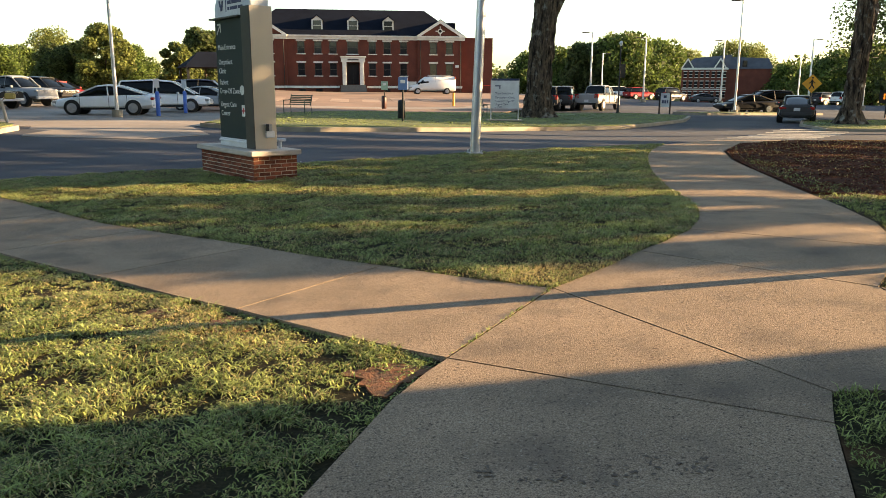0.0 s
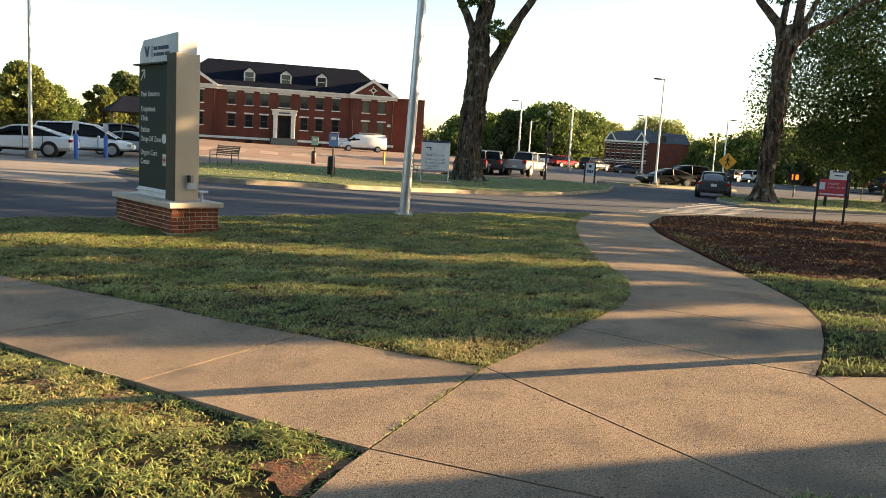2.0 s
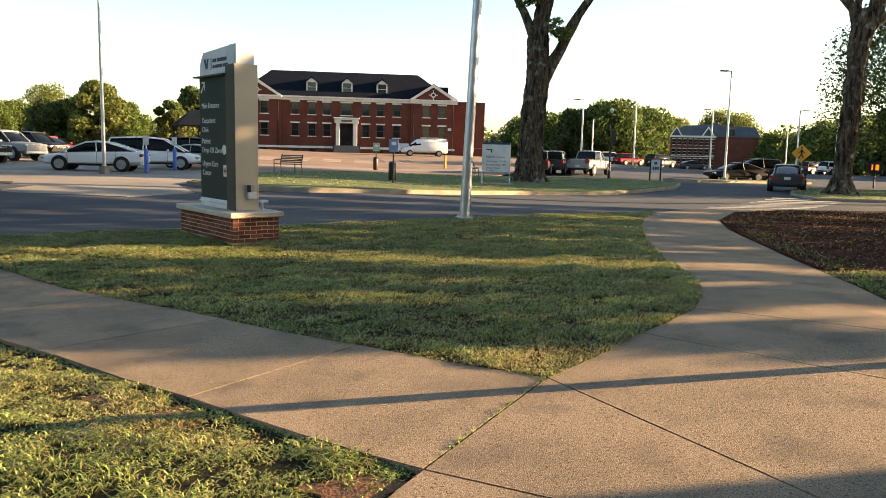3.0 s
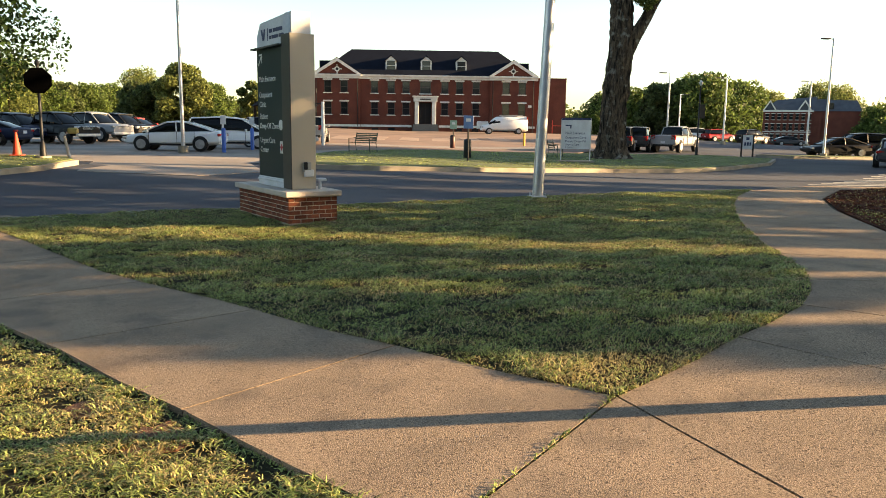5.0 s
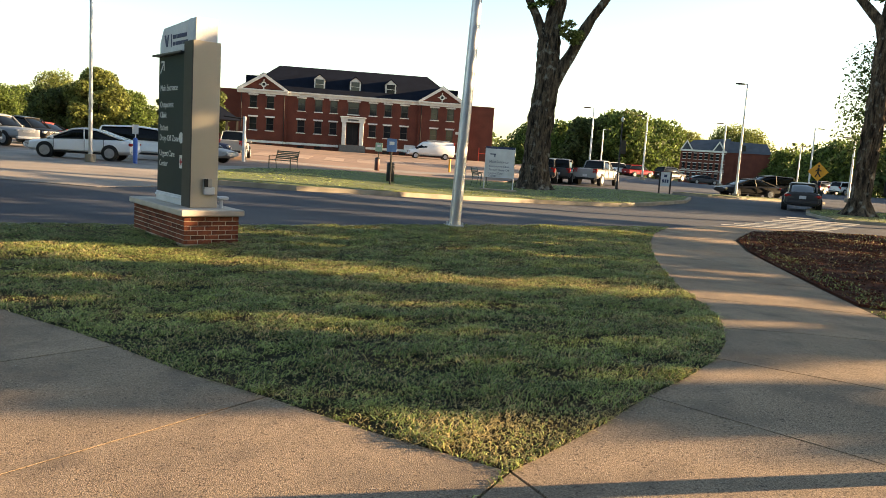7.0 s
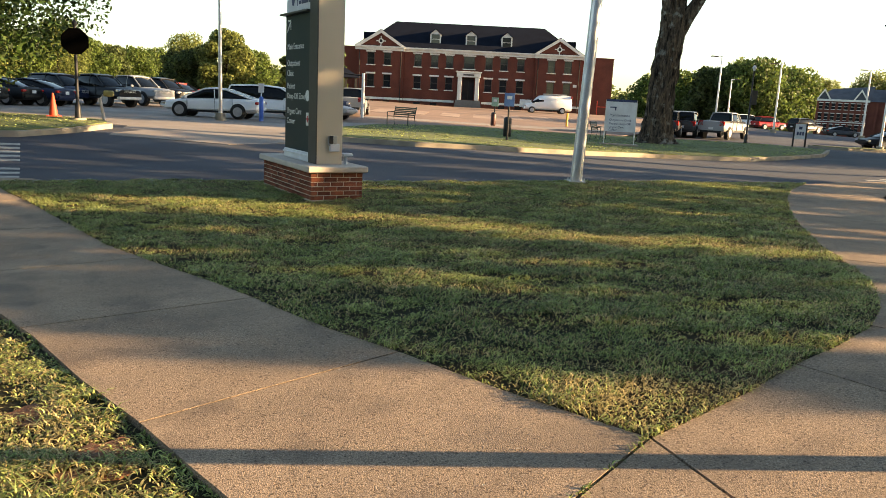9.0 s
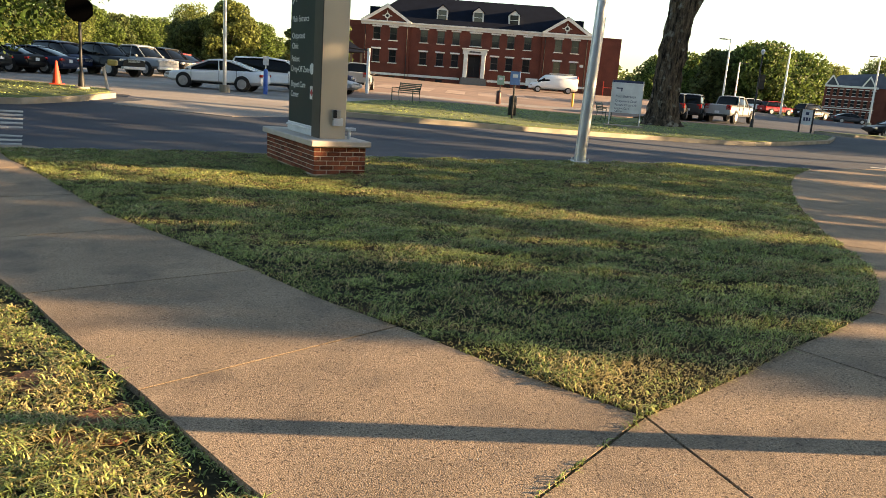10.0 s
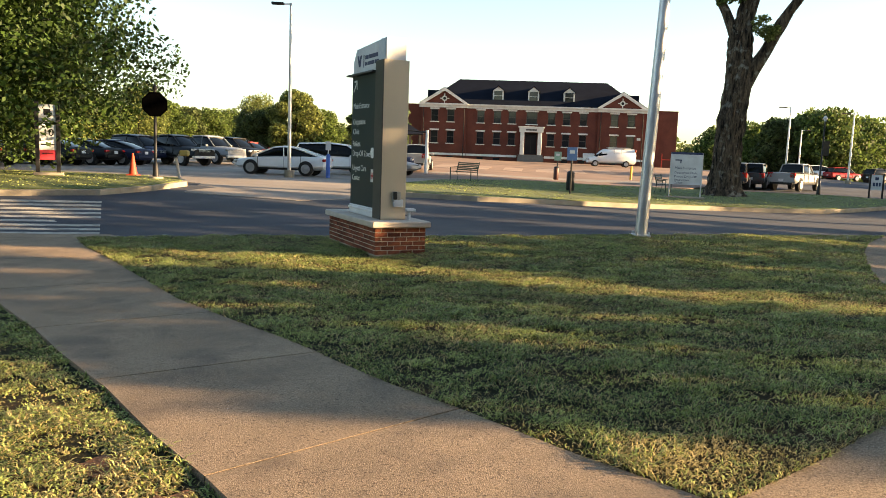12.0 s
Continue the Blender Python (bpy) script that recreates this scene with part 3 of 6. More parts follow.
def dry_lawn(x, y):
    if x is None:
        return 5200
    apex = np.exp(-((x - 3.0) / 1.1) ** 2 - ((y - 4.9) / 0.45) ** 2)
    middle = np.exp(-((x - 4.2) / 2.0) ** 2 - ((y - 9.5) / 1.1) ** 2)
    rim = np.exp(-((x - 4.9) / 0.5) ** 2 - ((y - 7.0) / 0.9) ** 2)
    n = np.sin(x * 2.7 + 1.4 * np.sin(y * 1.9)) * np.sin(y * 3.1 + 1.2 * np.sin(x * 2.2))
    return np.clip((1300 + 3600 * np.maximum(np.maximum(apex, 0.8 * middle), 0.6 * rim)) * (0.9 + 0.6 * n) * np.interp(y, (5, 15), (1, 0.75)), 0, 5200)


inner_lawn = shrink(lawn_poly, -0.015)
blades("grass", inner_lawn, green_lawn, 0.052, 0.0026, BLADE, "green mown grass blades with gaps")
blades("grass", inner_lawn, dry_lawn, 0.045, 0.0024, STRAW, "dry straw-coloured blades among the green grass")
near_left = [p for p in L_EDGE if p[0] > -5] + [(1.19, 3.04), (0.9, 2.72), (0.64, 2.34), (0.39, 1.96), (-0.3, 1.0), (-3.5, 1.0), (-7, 11.8)]


def lawn_left(near, far):
    f = patchy(near * 1.2, near, far)

    def g(x, y):
        if x is None:
            return near * 1.2
        thin = np.clip((np.hypot(x - 0.9, y - 3.05) - 0.05) / 0.4, 0.12, 1) * np.clip((np.abs((x + 0.1) * 0.8 + (y - 4.75) * 0.6) + 0.3 * np.hypot(x + 0.1, y - 4.7)) / 0.6, 0.12, 1)
        return f(x, y) * thin
    return g


blades("grass", shrink(near_left, -0.01), lawn_left(5400, 1300), 0.058, 0.0036, BLADE, "green grass blades in tufts beside the walk", -0.03)
blades("grass", shrink(near_left, -0.01), lawn_left(2100, 700), 0.052, 0.0032, STRAW, "dry blades among the tufted grass", -0.03)
blades("grass", [(-1.6, 7.3), (-0.8, 6.25), (-0.22, 5.35), (0.25, 4.7), (0.5, 4.3), (0.75, 3.9), (0.45, 3.75), (-0.3, 4.25), (-1.0, 5.4), (-1.9, 7.0)], patchy(4600, 4000, 2200), 0.05, 0.003, STRAW, "dead straw-coloured grass along the walk edge", -0.03)
blades("grass", [LR, (3.92, 1.69), (5.2, 1.2), (4.2, 0.2), (2.0, 0.2), (2.3, 1.2), LR2], patchy(6500, 5600, 5600), 0.065, 0.0028, BLADE, "green grass blades beside the walk")
blades("grass", [(4.57, 3.40), (4.98, 3.72), (5.43, 4.11), (5.96, 4.63), (6.57, 5.42), (7.07, 6.32), (7.65, 7.45), (9.5, 6.6), (12, 5.5), (9, 1.8), (5.2, 3.18)], patchy(2600, 2200, 1200), 0.06, 0.0028, BLADE, "green grass blades round the mulch bed")
blades("grass", [(7.7, 7.4), (9.6, 7.1), (12, 7.1), (16, 7.9), (24, 8.5), (24, 4), (12, 5.4), (9.5, 6.3), (7.4, 6.6)], patchy(700, 700, 500), 0.06, 0.004, STRAW, "thin dry grass beyond the bed")
blades("mulch_chips", MULCH, patchy(950, 850, 600), 0.03, 0.006, CHIP, "loose chips of reddish bark mulch", 0.02)

blades("dry_stalks", MULCH, patchy(130, 120, 80), 0.05, 0.0035, STRAW, "scattered dry stalks on the mulch", 0.02)
blades("grass", [(7.3, 6.7), (7.9, 7.8), (9.0, 9.9), (9.9, 11.7), (10.6, 12.9), (10.9, 12.8), (10.3, 11.4), (9.4, 9.6), (8.6, 7.8), (8.0, 6.7)], patchy(500, 500, 350), 0.05, 0.003, BLADE, "thin grass along the edge of the mulch", 0.01)
joint = [(1.36, 3.22), (1.42, 3.25), (2.52, 4.36), (2.50, 4.38), (1.40, 3.27)]
blades("weeds", joint, patchy(5000, 5000, 5000), 0.025, 0.003, BLADE, "weeds growing along the walk joint")
blades("weeds", [(1.0, 3.25), (1.15, 3.02), (1.38, 3.2), (1.2, 3.42)], patchy(2200, 2200, 2200), 0.06, 0.006, BLADE, "broad-leaved weeds at the lawn corner", -0.03)


def litter(name, poly, count, size, material, label, up0=0.003):
    """Tiny flat flakes lying on the walks."""
    xs, ys = [p[0] for p in poly], [p[1] for p in poly]
    x, y = RNG.uniform(min(xs), max(xs), count * 3), RNG.uniform(min(ys), max(ys), count * 3)
    ok = inside(poly, x, y)
    x, y = x[ok][:count], y[ok][:count]
    z = np.array([land(a, b) for a, b in zip(x, y)]) + up0
    n = len(x)
    a, s = RNG.uniform(0, 6.3, n), size * RNG.uniform(0.4, 1.4, n)
    v = np.empty((n, 4, 3))
    for i, (p, q, up) in enumerate(((-1, 0, 0), (0, -0.5, 0.2), (1, 0, 0.05), (0, 0.5, 0.25))):
        v[:, i, 0] = x + s * (p * np.cos(a) - q * np.sin(a))
        v[:, i, 1] = y + s * (p * np.sin(a) + q * np.cos(a))
        v[:, i, 2] = z + up * s
    tagged(new(name, raw_mesh(name, v.reshape(-1, 3), np.arange(n)[:, None] * 4 + np.arange(4)[None], material)), label, "litter", "", "stuff")


walks = [(0.4, 1.9), (1.4, 3.2), (0.3, 4.8), (-2, 8.2), (-0.6, 8.8), (2.5, 4.4), (5, 6.2), (6.5, 5.6), (4.5, 3.4), (5.2, 3.1), (3.0, 2.0), (2.2, 1.2)]
litter("leaf_litter", walks, 240, 0.007, mat("dark_debris", (0.06, 0.04, 0.025), 0.9), "tiny dark bits of leaf on the concrete")
litter("leaf_litter", walks, 60, 0.008, mat("pale_debris", (0.4, 0.36, 0.3), 0.9), "tiny pale bits of straw on the concrete")

litter("clover_flowers", [(p[0], p[1] - 1.1) for p in ROAD_NEAR] + [(p[0], p[1] - 0.1) for p in ROAD_NEAR[::-1]], 420, 0.022, mat("clover_white", (0.62, 0.62, 0.58), 0.8), "small white clover heads along the road edge", 0.045)
litter("scuff_marks", [(1.12, 1.96), (1.6, 1.86), (2.05, 1.70), (2.0, 1.58), (1.5, 1.64), (1.1, 1.84)], 70, 0.014, mat("scuffed_concrete", (0.15, 0.116, 0.088), 0.95), "dark scuff marks across the near walk", 0.002)
flat = lambda k: (lambda x, y: k if x is None else np.full(len(x), float(k)))
for poly, up in ((shrink(FAR_ISLAND, 0.25), 0.14), ([(-24, 20.2), (-9.7, 22.3), (-7.5, 23.1), (-6.7, 24.6), (-6.4, 26.8), (-7.2, 28.9), (-10.2, 30.2), (-24, 29.8)], 0.14), ([(26.2, 27.3), (28, 26), (45, 21.5), (60, 19), (60, 42), (50, 41.5), (36, 35.6), (31.8, 35.2), (28, 31)], 0.1)):
    blades("grass", poly, flat(50), 0.035, 0.008, BLADE, "tufts of rough grass on the kerbed island", up)


# ---- monument sign ----
def monument():
    root = thing("monument_sign", "dark green and tan pylon sign on a brick plinth", "sign", pose(0.694, 12.787, -0.2, 0, 0, 23))
    W, D, H = 0.829, 2.295, 0.42
    plinth = part("plinth", Mesh().box((W / 2, D / 2, H / 2 - 0.05), (W - 0.008, D - 0.008, H + 0.1)), MORTAR, root, "pale mortar core")
    bl, bh, j = 0.2, 0.0585, 0.0095
    brick_mesh = Mesh().box((0, 0, 0), (bl, 0.05, bh), bevel=0.004).data("brick", BRICK)
    half_mesh = Mesh().box((0, 0, 0), (bl / 2 - j / 2, 0.05, bh), bevel=0.004).data("brick", BRICK)
    for row in range(6):
        z = 0.005 + bh / 2 + row * (bh + j) + 0.003
        for side, length in (("x", W), ("y", D), ("x2", W), ("y2", D)):
            s = 0.0
            first = row % 2
            while s < length - 0.03:
                half = first or length - s < bl * 0.9
                first = 0
                ln = bl / 2 - j / 2 if half else bl
                c = s + ln / 2
                if c + ln / 2 > length + 0.01:
                    break
                p = {"x": (c, 0.025, 0), "y": (0.025, c, 90), "x2": (c, D - 0.025, 0), "y2": (W - 0.025, c, 90)}[side]
                b = new("brick", half_mesh if half else brick_mesh)
                b.parent = plinth
                jit = random.uniform(-0.002, 0.002)
                b.matrix_basis = pose(p[0] + (jit if p[2] else 0), p[1] + (0 if p[2] else jit), z, 0, 0, p[2])
                s += ln + j
    part("coping", Mesh().box((W / 2, D / 2, H + 0.045), (W + 0.13, D + 0.13, 0.09), bevel=0.012), CAP, root, "pale cast stone coping")
    top = H + 0.09
    px, pw = 0.19, 0.42
    part("post", Mesh().box((px + pw / 2, 0.30 + 0.17, top + 1.22), (pw, 0.34, 2.44), bevel=0.008), TAN, root, "tan painted metal post")
    # thin dark sheet that paints the shade on this side of the tan post
    part("shaded_side", Mesh().box((px + 0.0, 0.30 + 0.17, top + 1.22), (0.02, 0.335, 2.43), bevel=0.004), mat("shaded_tan_metal", (0.05, 0.053, 0.05), 0.45, 0.2), root, "side of the tan post, painted dark for its shade")
    face = part("face_panel", Mesh().box((px + pw / 2, 1.24, top + 1.22), (pw - 0.06, 1.20, 2.14), bevel=0.006), DKGREEN, root, "dark green sign face")
    part("base_trim", Mesh().box((px + pw / 2, 1.24, top + 0.075), (pw - 0.03, 1.21, 0.15), bevel=0.01).box((px + pw / 2, 1.24, top + 0.10), (pw + 0.01, 1.22, 0.03), bevel=0.006), SIGNWHITE, root, "pale grey trim at the foot")
    prof = [(0.33, 2.29), (1.86, 2.29), (1.86, 2.50), (1.70, 2.71), (0.33, 2.77)]
    m = Matrix.Translation((0, 0, top)) @ Matrix(((0, 1, 0, 0), (1, 0, 0, 0), (0, 0, 1, 0), (0, 0, 0, 1)))
    header = part("header", Mesh().prism(prof, px + 0.05, px + pw - 0.05, m), SIGNWHITE, root, "white header with a cut corner")
    part("fin", Mesh().box((px + pw / 2, 1.26, top + 2.285), (pw + 0.13, 1.26, 0.025)), mat("fin_metal", (0.1, 0.1, 0.1), 0.4, 0.5), root, "thin dark projecting fin")
    R = Matrix(((0, 0, -1, 0), (-1, 0, 0, 0), (0, 1, 0, 0), (0, 0, 0, 1)))

    def on_face(y, z, x=px + 0.03 - 0.003):
        return Matrix.Translation((x, y, top + z)) @ R
    for text, z in (("Main Entrance", 1.74), ("Outpatient", 1.48), ("Clinic", 1.32), ("Patient", 1.12), ("Drop-Off Zone", 0.96), ("Urgent Care", 0.72), ("Center", 0.56)):
        words("lettering", text, 0.135, LETTER, face, on_face(1.75, z))
    ar = Mesh()
    for a, b in (((0, 0), (0.16, 0.16)), ((0.03, 0.17), (0.17, 0.17)), ((0.165, 0.03), (0.165, 0.17))):
        d = Vector((b[0] - a[0], b[1] - a[1]))
        ar.box((0, 0, 0), (d.length, 0.03, 0.003), Matrix.Translation(((a[0] + b[0]) / 2, (a[1] + b[1]) / 2, 0)) @ Matrix.Rotation(math.atan2(d.y, d.x), 4, "Z"))
    part("arrow", ar, LETTER, face, "white arrow", m=on_face(1.76, 2.02))
    disc = [(0.085 * math.cos(t * math.pi / 12), 0.085 * math.sin(t * math.pi / 12)) for t in range(24)]
    part("symbol", Mesh().prism(disc, 0, 0.004, axis="z"), LETTER, face, "round white symbol", m=on_face(0.79, 1.02))
    part("symbol", Mesh().box((0, 0, 0), (0.14, 0.2, 0.004)), LETTER, face, "square white symbol", m=on_face(0.77, 0.66))
    part("cross", Mesh().box((0, 0, 0.004), (0.10, 0.035, 0.004)).box((0, 0, 0.0045), (0.035, 0.10, 0.004)), RED, face, "red cross", m=on_face(0.77, 0.66))
    hd = px + 0.05 - 0.003
    for y, z, w, h in ((0, -0.02, 0.025, 0.2), (0.08, 0.10, 0.15, 0.06), (0.26, 0.10, 0.40, 0.06), (0.08, 0.0, 0.08, 0.055), (0.19, 0.0, 0.30, 0.055), (0.52, 0.0, 0.24, 0.055)):
        part("marking", Mesh().box((y + w / 2, z + h / 2, 0), (w, h, 0.004)), NAVY, header, "navy writing reduced to bars", m=on_face(1.36, 2.42, hd))
    part("emblem", Mesh().prism([(-0.24, 0.17), (-0.17, 0.17), (-0.13, 0.06), (-0.09, 0.17), (-0.03, 0.17), (-0.09, -0.01), (-0.16, -0.01)], 0, 0.004, axis="z"), NAVY, header, "navy emblem", m=on_face(1.42, 2.43, hd))
    seal = [(0.15 * math.cos(t * math.pi / 14), 0.19 * math.sin(t * math.pi / 14)) for t in range(28)]
    part("seal", Mesh().prism(seal, 0, 0.004, axis="z"), mat("pale_seal", (0.42, 0.46, 0.52), 0.5, 0, (0.5, 0.53, 0.57), 14), header, "faint round seal", m=on_face(0.52, 2.58, hd))
    box = part("power_box", Mesh().box((px + pw * 0.60, 0.28, top + 0.36), (0.13, 0.06, 0.16), bevel=0.01), mat("grey_box", (0.35, 0.34, 0.31), 0.5), root, "small grey electrical box")
    part("cover", Mesh().box((px + pw * 0.66, 0.272, top + 0.26), (0.16, 0.05, 0.12), bevel=0.01), SIGNWHITE, box, "white outlet cover")
    part("socket", Mesh().box((px + pw * 0.52, 0.25, top + 0.38), (0.06, 0.03, 0.12), bevel=0.008), BLACK, box, "black socket")
    part("floodlight", Mesh().tube([(px + pw + 0.07, 0.33, top, 0.03), (px + pw + 0.07, 0.33, top + 0.13, 0.03)]).box((px + pw + 0.09, 0.33, top + 0.15), (0.16, 0.12, 0.05), bevel=0.015), SIGNWHITE, root, "small white floodlight", True)
    return root


monument()


# ---- posts, lamps and small signs ----
def flag_post():
    root = thing("utility_pole", "tall grey galvanised pole leaning a little at the lawn edge", "pole", pose(5.66, 15.75, land(5.66, 15.75)))
    part("shaft", Mesh().tube([(0, 0, 0, 0.115), (0.007, 0, 0.2, 0.113), (0.28, 0, 8.0, 0.085)], 20), STEEL, root, "", True)
    base = part("base_plate", Mesh().box((0, 0, 0.02), (0.3, 0.3, 0.04), bevel=0.006), STEEL, root)
    for a in (-0.12, 0.12):
        for b in (-0.12, 0.12):
            part("bolt", Mesh().tube([(a, b, 0.03, 0.02), (a, b, 0.09, 0.02)], 6), STEEL, base)


flag_post()


def street_lamp(x, y, h, arm, heading, label, material=STEEL, r=0.09, group="parking lot lamps", z=None):
    root = thing("street_lamp", label, "street lamp", pose(x, y, land(x, y) - 0.03, 0, 0, heading), group)
    part("foot", Mesh().tube([(0, 0, -0.05, r * 2.6), (0, 0, 0.35, r * 2.6)], 14), KERB, root, "round concrete foot", True)
    part("pole", Mesh().tube([(0, 0, 0.3, r), (0, 0, h, r * 0.65)], 10), material, root, "", True)
    part("arm", Mesh().box((arm * 0.35, 0, h - 0.05), (arm * 0.7, 0.06, 0.06)), material, root)
    part("lamp_head", Mesh().box((arm * 0.8, 0, h - 0.04), (arm * 0.75, 0.3, 0.10), bevel=0.03), BLACK, root, "flat dark lamp head")
    return root


street_lamp(-4.46, 37.8, 8.0, 0.75, 180, "tall pale steel parking lamp beside a white sedan", group="")
street_lamp(37.5, 49.6, 8.3, 0.8, 180, "tall steel parking lamp beside the dark sedan", group="")


def polar(t_az, d):
    """A place d metres from the middle of the walk, t_az degrees clockwise from +y."""
    return 0.9 + d * math.sin(radians(t_az)), 0.6 + d * math.cos(radians(t_az))


for az, d, h in ((26.6, 84, 7.2), (27.4, 110, 6.0), (30.4, 88, 7.0), (35.7, 92, 7.0), (41.3, 96, 7.4), (40.6, 120, 6.5), (43.7, 75, 5.5), (44.6, 85, 5.0)):
    x, y = polar(az, d)
    street_lamp(x, y, h, 1.0, random.choice((0, 180)), "distant pale parking lot lamp", r=0.11)


def black_lamp(x, y, h):
    root = thing("street_lamp", "black post lamp with a dark banner on the grass", "street lamp", pose(x, y, land(x, y) + 0.08))
    part("pole", Mesh().tube([(0, 0, 0, 0.12), (0, 0, 0.5, 0.1), (0, 0, 0.55, 0.06), (0, 0, h, 0.045)], 10), BLACK, root, "", True)
    part("banner", Mesh().box((0.22, 0, h * 0.62), (0.4, 0.02, 0.9)), BLACK, root, "dark banner")
    part("lamp_head", Mesh().tube([(0, 0, h - 0.1, 0.05), (0, 0, h + 0.1, 0.14), (0, 0, h + 0.25, 0.03)], 10), SIGNWHITE, root, "pale lamp head", True)


black_lamp(26.6, 47.6, 4.6)


def stop_sign():
    root = thing("stop_sign", "back of a black stop sign on an ornamental black post", "sign", pose(-7.35, 27.6, land(-7.35, 27.6) + 0.12, 0, 0, 12))
    part("foot", Mesh().tube([(0, 0, -0.1, 0.26), (0, 0, 0.08, 0.24)], 14), KERB, root, "concrete foot", True)
    part("post", Mesh().tube([(0, 0, 0, 0.11), (0, 0, 0.5, 0.08), (0, 0, 0.55, 0.05), (0, 0, 2.95, 0.045)], 12), BLACK, root, "", True)
    part("finial", Mesh().tube([(0, 0, 2.95, 0.05), (0, 0, 3.0, 0.08), (0, 0, 3.08, 0.07), (0, 0, 3.16, 0.01)], 10), BLACK, root, "", True)
    octa = [(0.43 * math.cos(math.pi / 8 + i * math.pi / 4), 2.48 + 0.43 * math.sin(math.pi / 8 + i * math.pi / 4)) for i in range(8)]
    part("plate", Mesh().prism(octa, -0.08, -0.05), mat("matt_black", (0.0012, 0.0012, 0.0013), 1.0, spec=0.0), root, "black back of an octagonal plate")


stop_sign()


def traffic_cone(x, y):
    root = thing("traffic_cone", "orange traffic cone on the grass island", "traffic cone", pose(x, y, land(x, y) + 0.13))
    part("base", Mesh().box((0, 0, 0.02), (0.38, 0.38, 0.04), bevel=0.012), ORANGE, root)
    part("cone", Mesh().tube([(0, 0, 0.04, 0.15), (0, 0, 0.78, 0.035), (0, 0, 0.8, 0.02)], 16), ORANGE, root, "", True)


traffic_cone(-8.7, 29.3)


def pipe_marker():
    root = thing("pipe_marker", "leaning yellowish pipe with a box beside the kerb", "marker", pose(-6.75, 28.3, land(-6.75, 28.3) + 0.1))
    part("pipe", Mesh().tube([(0, 0, 0, 0.05), (-0.12, 0, 0.75, 0.045), (-0.02, 0, 0.86, 0.045)], 10), CAP, root, "pale pipe", True)
    part("box", Mesh().box((0.16, 0, 0.92), (0.32, 0.2, 0.2), bevel=0.04), mat("ochre_box", (0.30, 0.24, 0.07), 0.6), root, "ochre yellow box")


pipe_marker()


def board_sign(name, label, x, y, heading, w, z0, z1, h, panel, post, rise=0.0, top=None, strip=None, lines=(), bar_mat=NAVY, wr=0.05, plinth=False, dz=0.0):
    """A flat board between two posts. lines: (x, z, width, height) bars or (x, z, size, text)."""
    root = thing(name, label, "sign", pose(x, y, land(x, y) + rise + dz, 0, 0, heading))
    for s in (-1, 1):
        part("post", Mesh().box((s * (w / 2 + wr / 2), 0, h / 2), (wr, wr, h), bevel=0.005), post, root)
    board = part("board", Mesh().box((0, 0, (z0 + z1) / 2), (w, 0.04, z1 - z0), bevel=0.005), panel, root)
    if top:
        part("top_strip", Mesh().box((0, 0, z1 + 0.05), (w + wr * 2, 0.05, 0.1), bevel=0.005), top, root, "dark top strip")
    if strip:
        part("strip", Mesh().box((0, -0.004, z0 + strip[1] / 2), (w - 0.02, 0.044, strip[1])), strip[0], root, "coloured strip")
    R = Matrix(((1, 0, 0, 0), (0, 0, -1, 0), (0, 1, 0, 0), (0, 0, 0, 1)))
    for bx, bz, bw, bh in lines:
        if isinstance(bh, str):
            words("lettering", bh, bw, bar_mat, board, Matrix.Translation((bx, -0.024, bz)) @ R)
        else:
            part("marking", Mesh().box((bx + bw / 2, -0.023, bz), (bw, 0.006, bh)), bar_mat, board)
    if plinth:
        part("plinth", Mesh().box((0, 0, 0.04), (w + 0.4, 0.4, 0.1), bevel=0.02), KERB, root, "low concrete plinth")
    return root


board_sign("direction_sign", "white directional board on steel posts before the oak", 13.5, 34.9, -12, 1.3, 0.62, 1.95, 2.05, SIGNWHITE, STEEL, 0.13, NAVY,
           lines=((-0.5, 1.30, 0.16, "Main Entrance"), (-0.5, 1.10, 0.14, "Outpatient Clinic"), (-0.5, 0.93, 0.14, "Patient Drop-Off"), (-0.5, 0.78, 0.13, "Urgent Care"), (-0.5, 0.66, 0.13, "Center"),
                  (-0.5, 1.70, 0.28, 0.05), (-0.28, 1.64, 0.05, 0.16)), plinth=True)
board_sign("lot_sign", "white parking lot sign with a red strip on dark posts", -10.7, 27.2, 20, 0.5, 0.5, 2.3, 2.4, SIGNWHITE, BLACK, 0.14, None, (RED, 0.32), wr=0.12,
           lines=((-0.15, 1.28, 0.34, "10"), (-0.12, 1.75, 0.24, 0.035), (-0.12, 1.68, 0.2, 0.035), (-0.2, 1.0, 0.4, 0.05), (-0.1, 2.05, 0.2, 0.2), (-0.18, 0.7, 0.36, 0.04)), bar_mat=BLACK, plinth=True)
board_sign("lot_sign", "small white parking sign on dark posts", 30.0, 47.2, -25, 0.62, 0.5, 1.45, 1.5, SIGNWHITE, BLACK, 0, None, None, wr=0.1,
           lines=((-0.2, 0.85, 0.12, 0.22), (-0.04, 0.85, 0.12, 0.22), (0.12, 0.85, 0.1, 0.22), (-0.1, 1.2, 0.2, 0.18)), bar_mat=NAVY)
board_sign("urgent_care_sign", "red urgent care board on two dark posts beside the bed", 18.0, 15.5, -50, 0.66, 0.78, 1.26, 1.45, RED, BLACK, 0, None, None, wr=0.06,
           lines=((-0.12, 1.12, 0.075, "URGENT"), (-0.12, 1.02, 0.068, "CARE CENTER"), (-0.3, 0.85, 0.6, 0.04), (-0.32, 1.07, 0.14, 0.2)), bar_mat=SIGNWHITE)
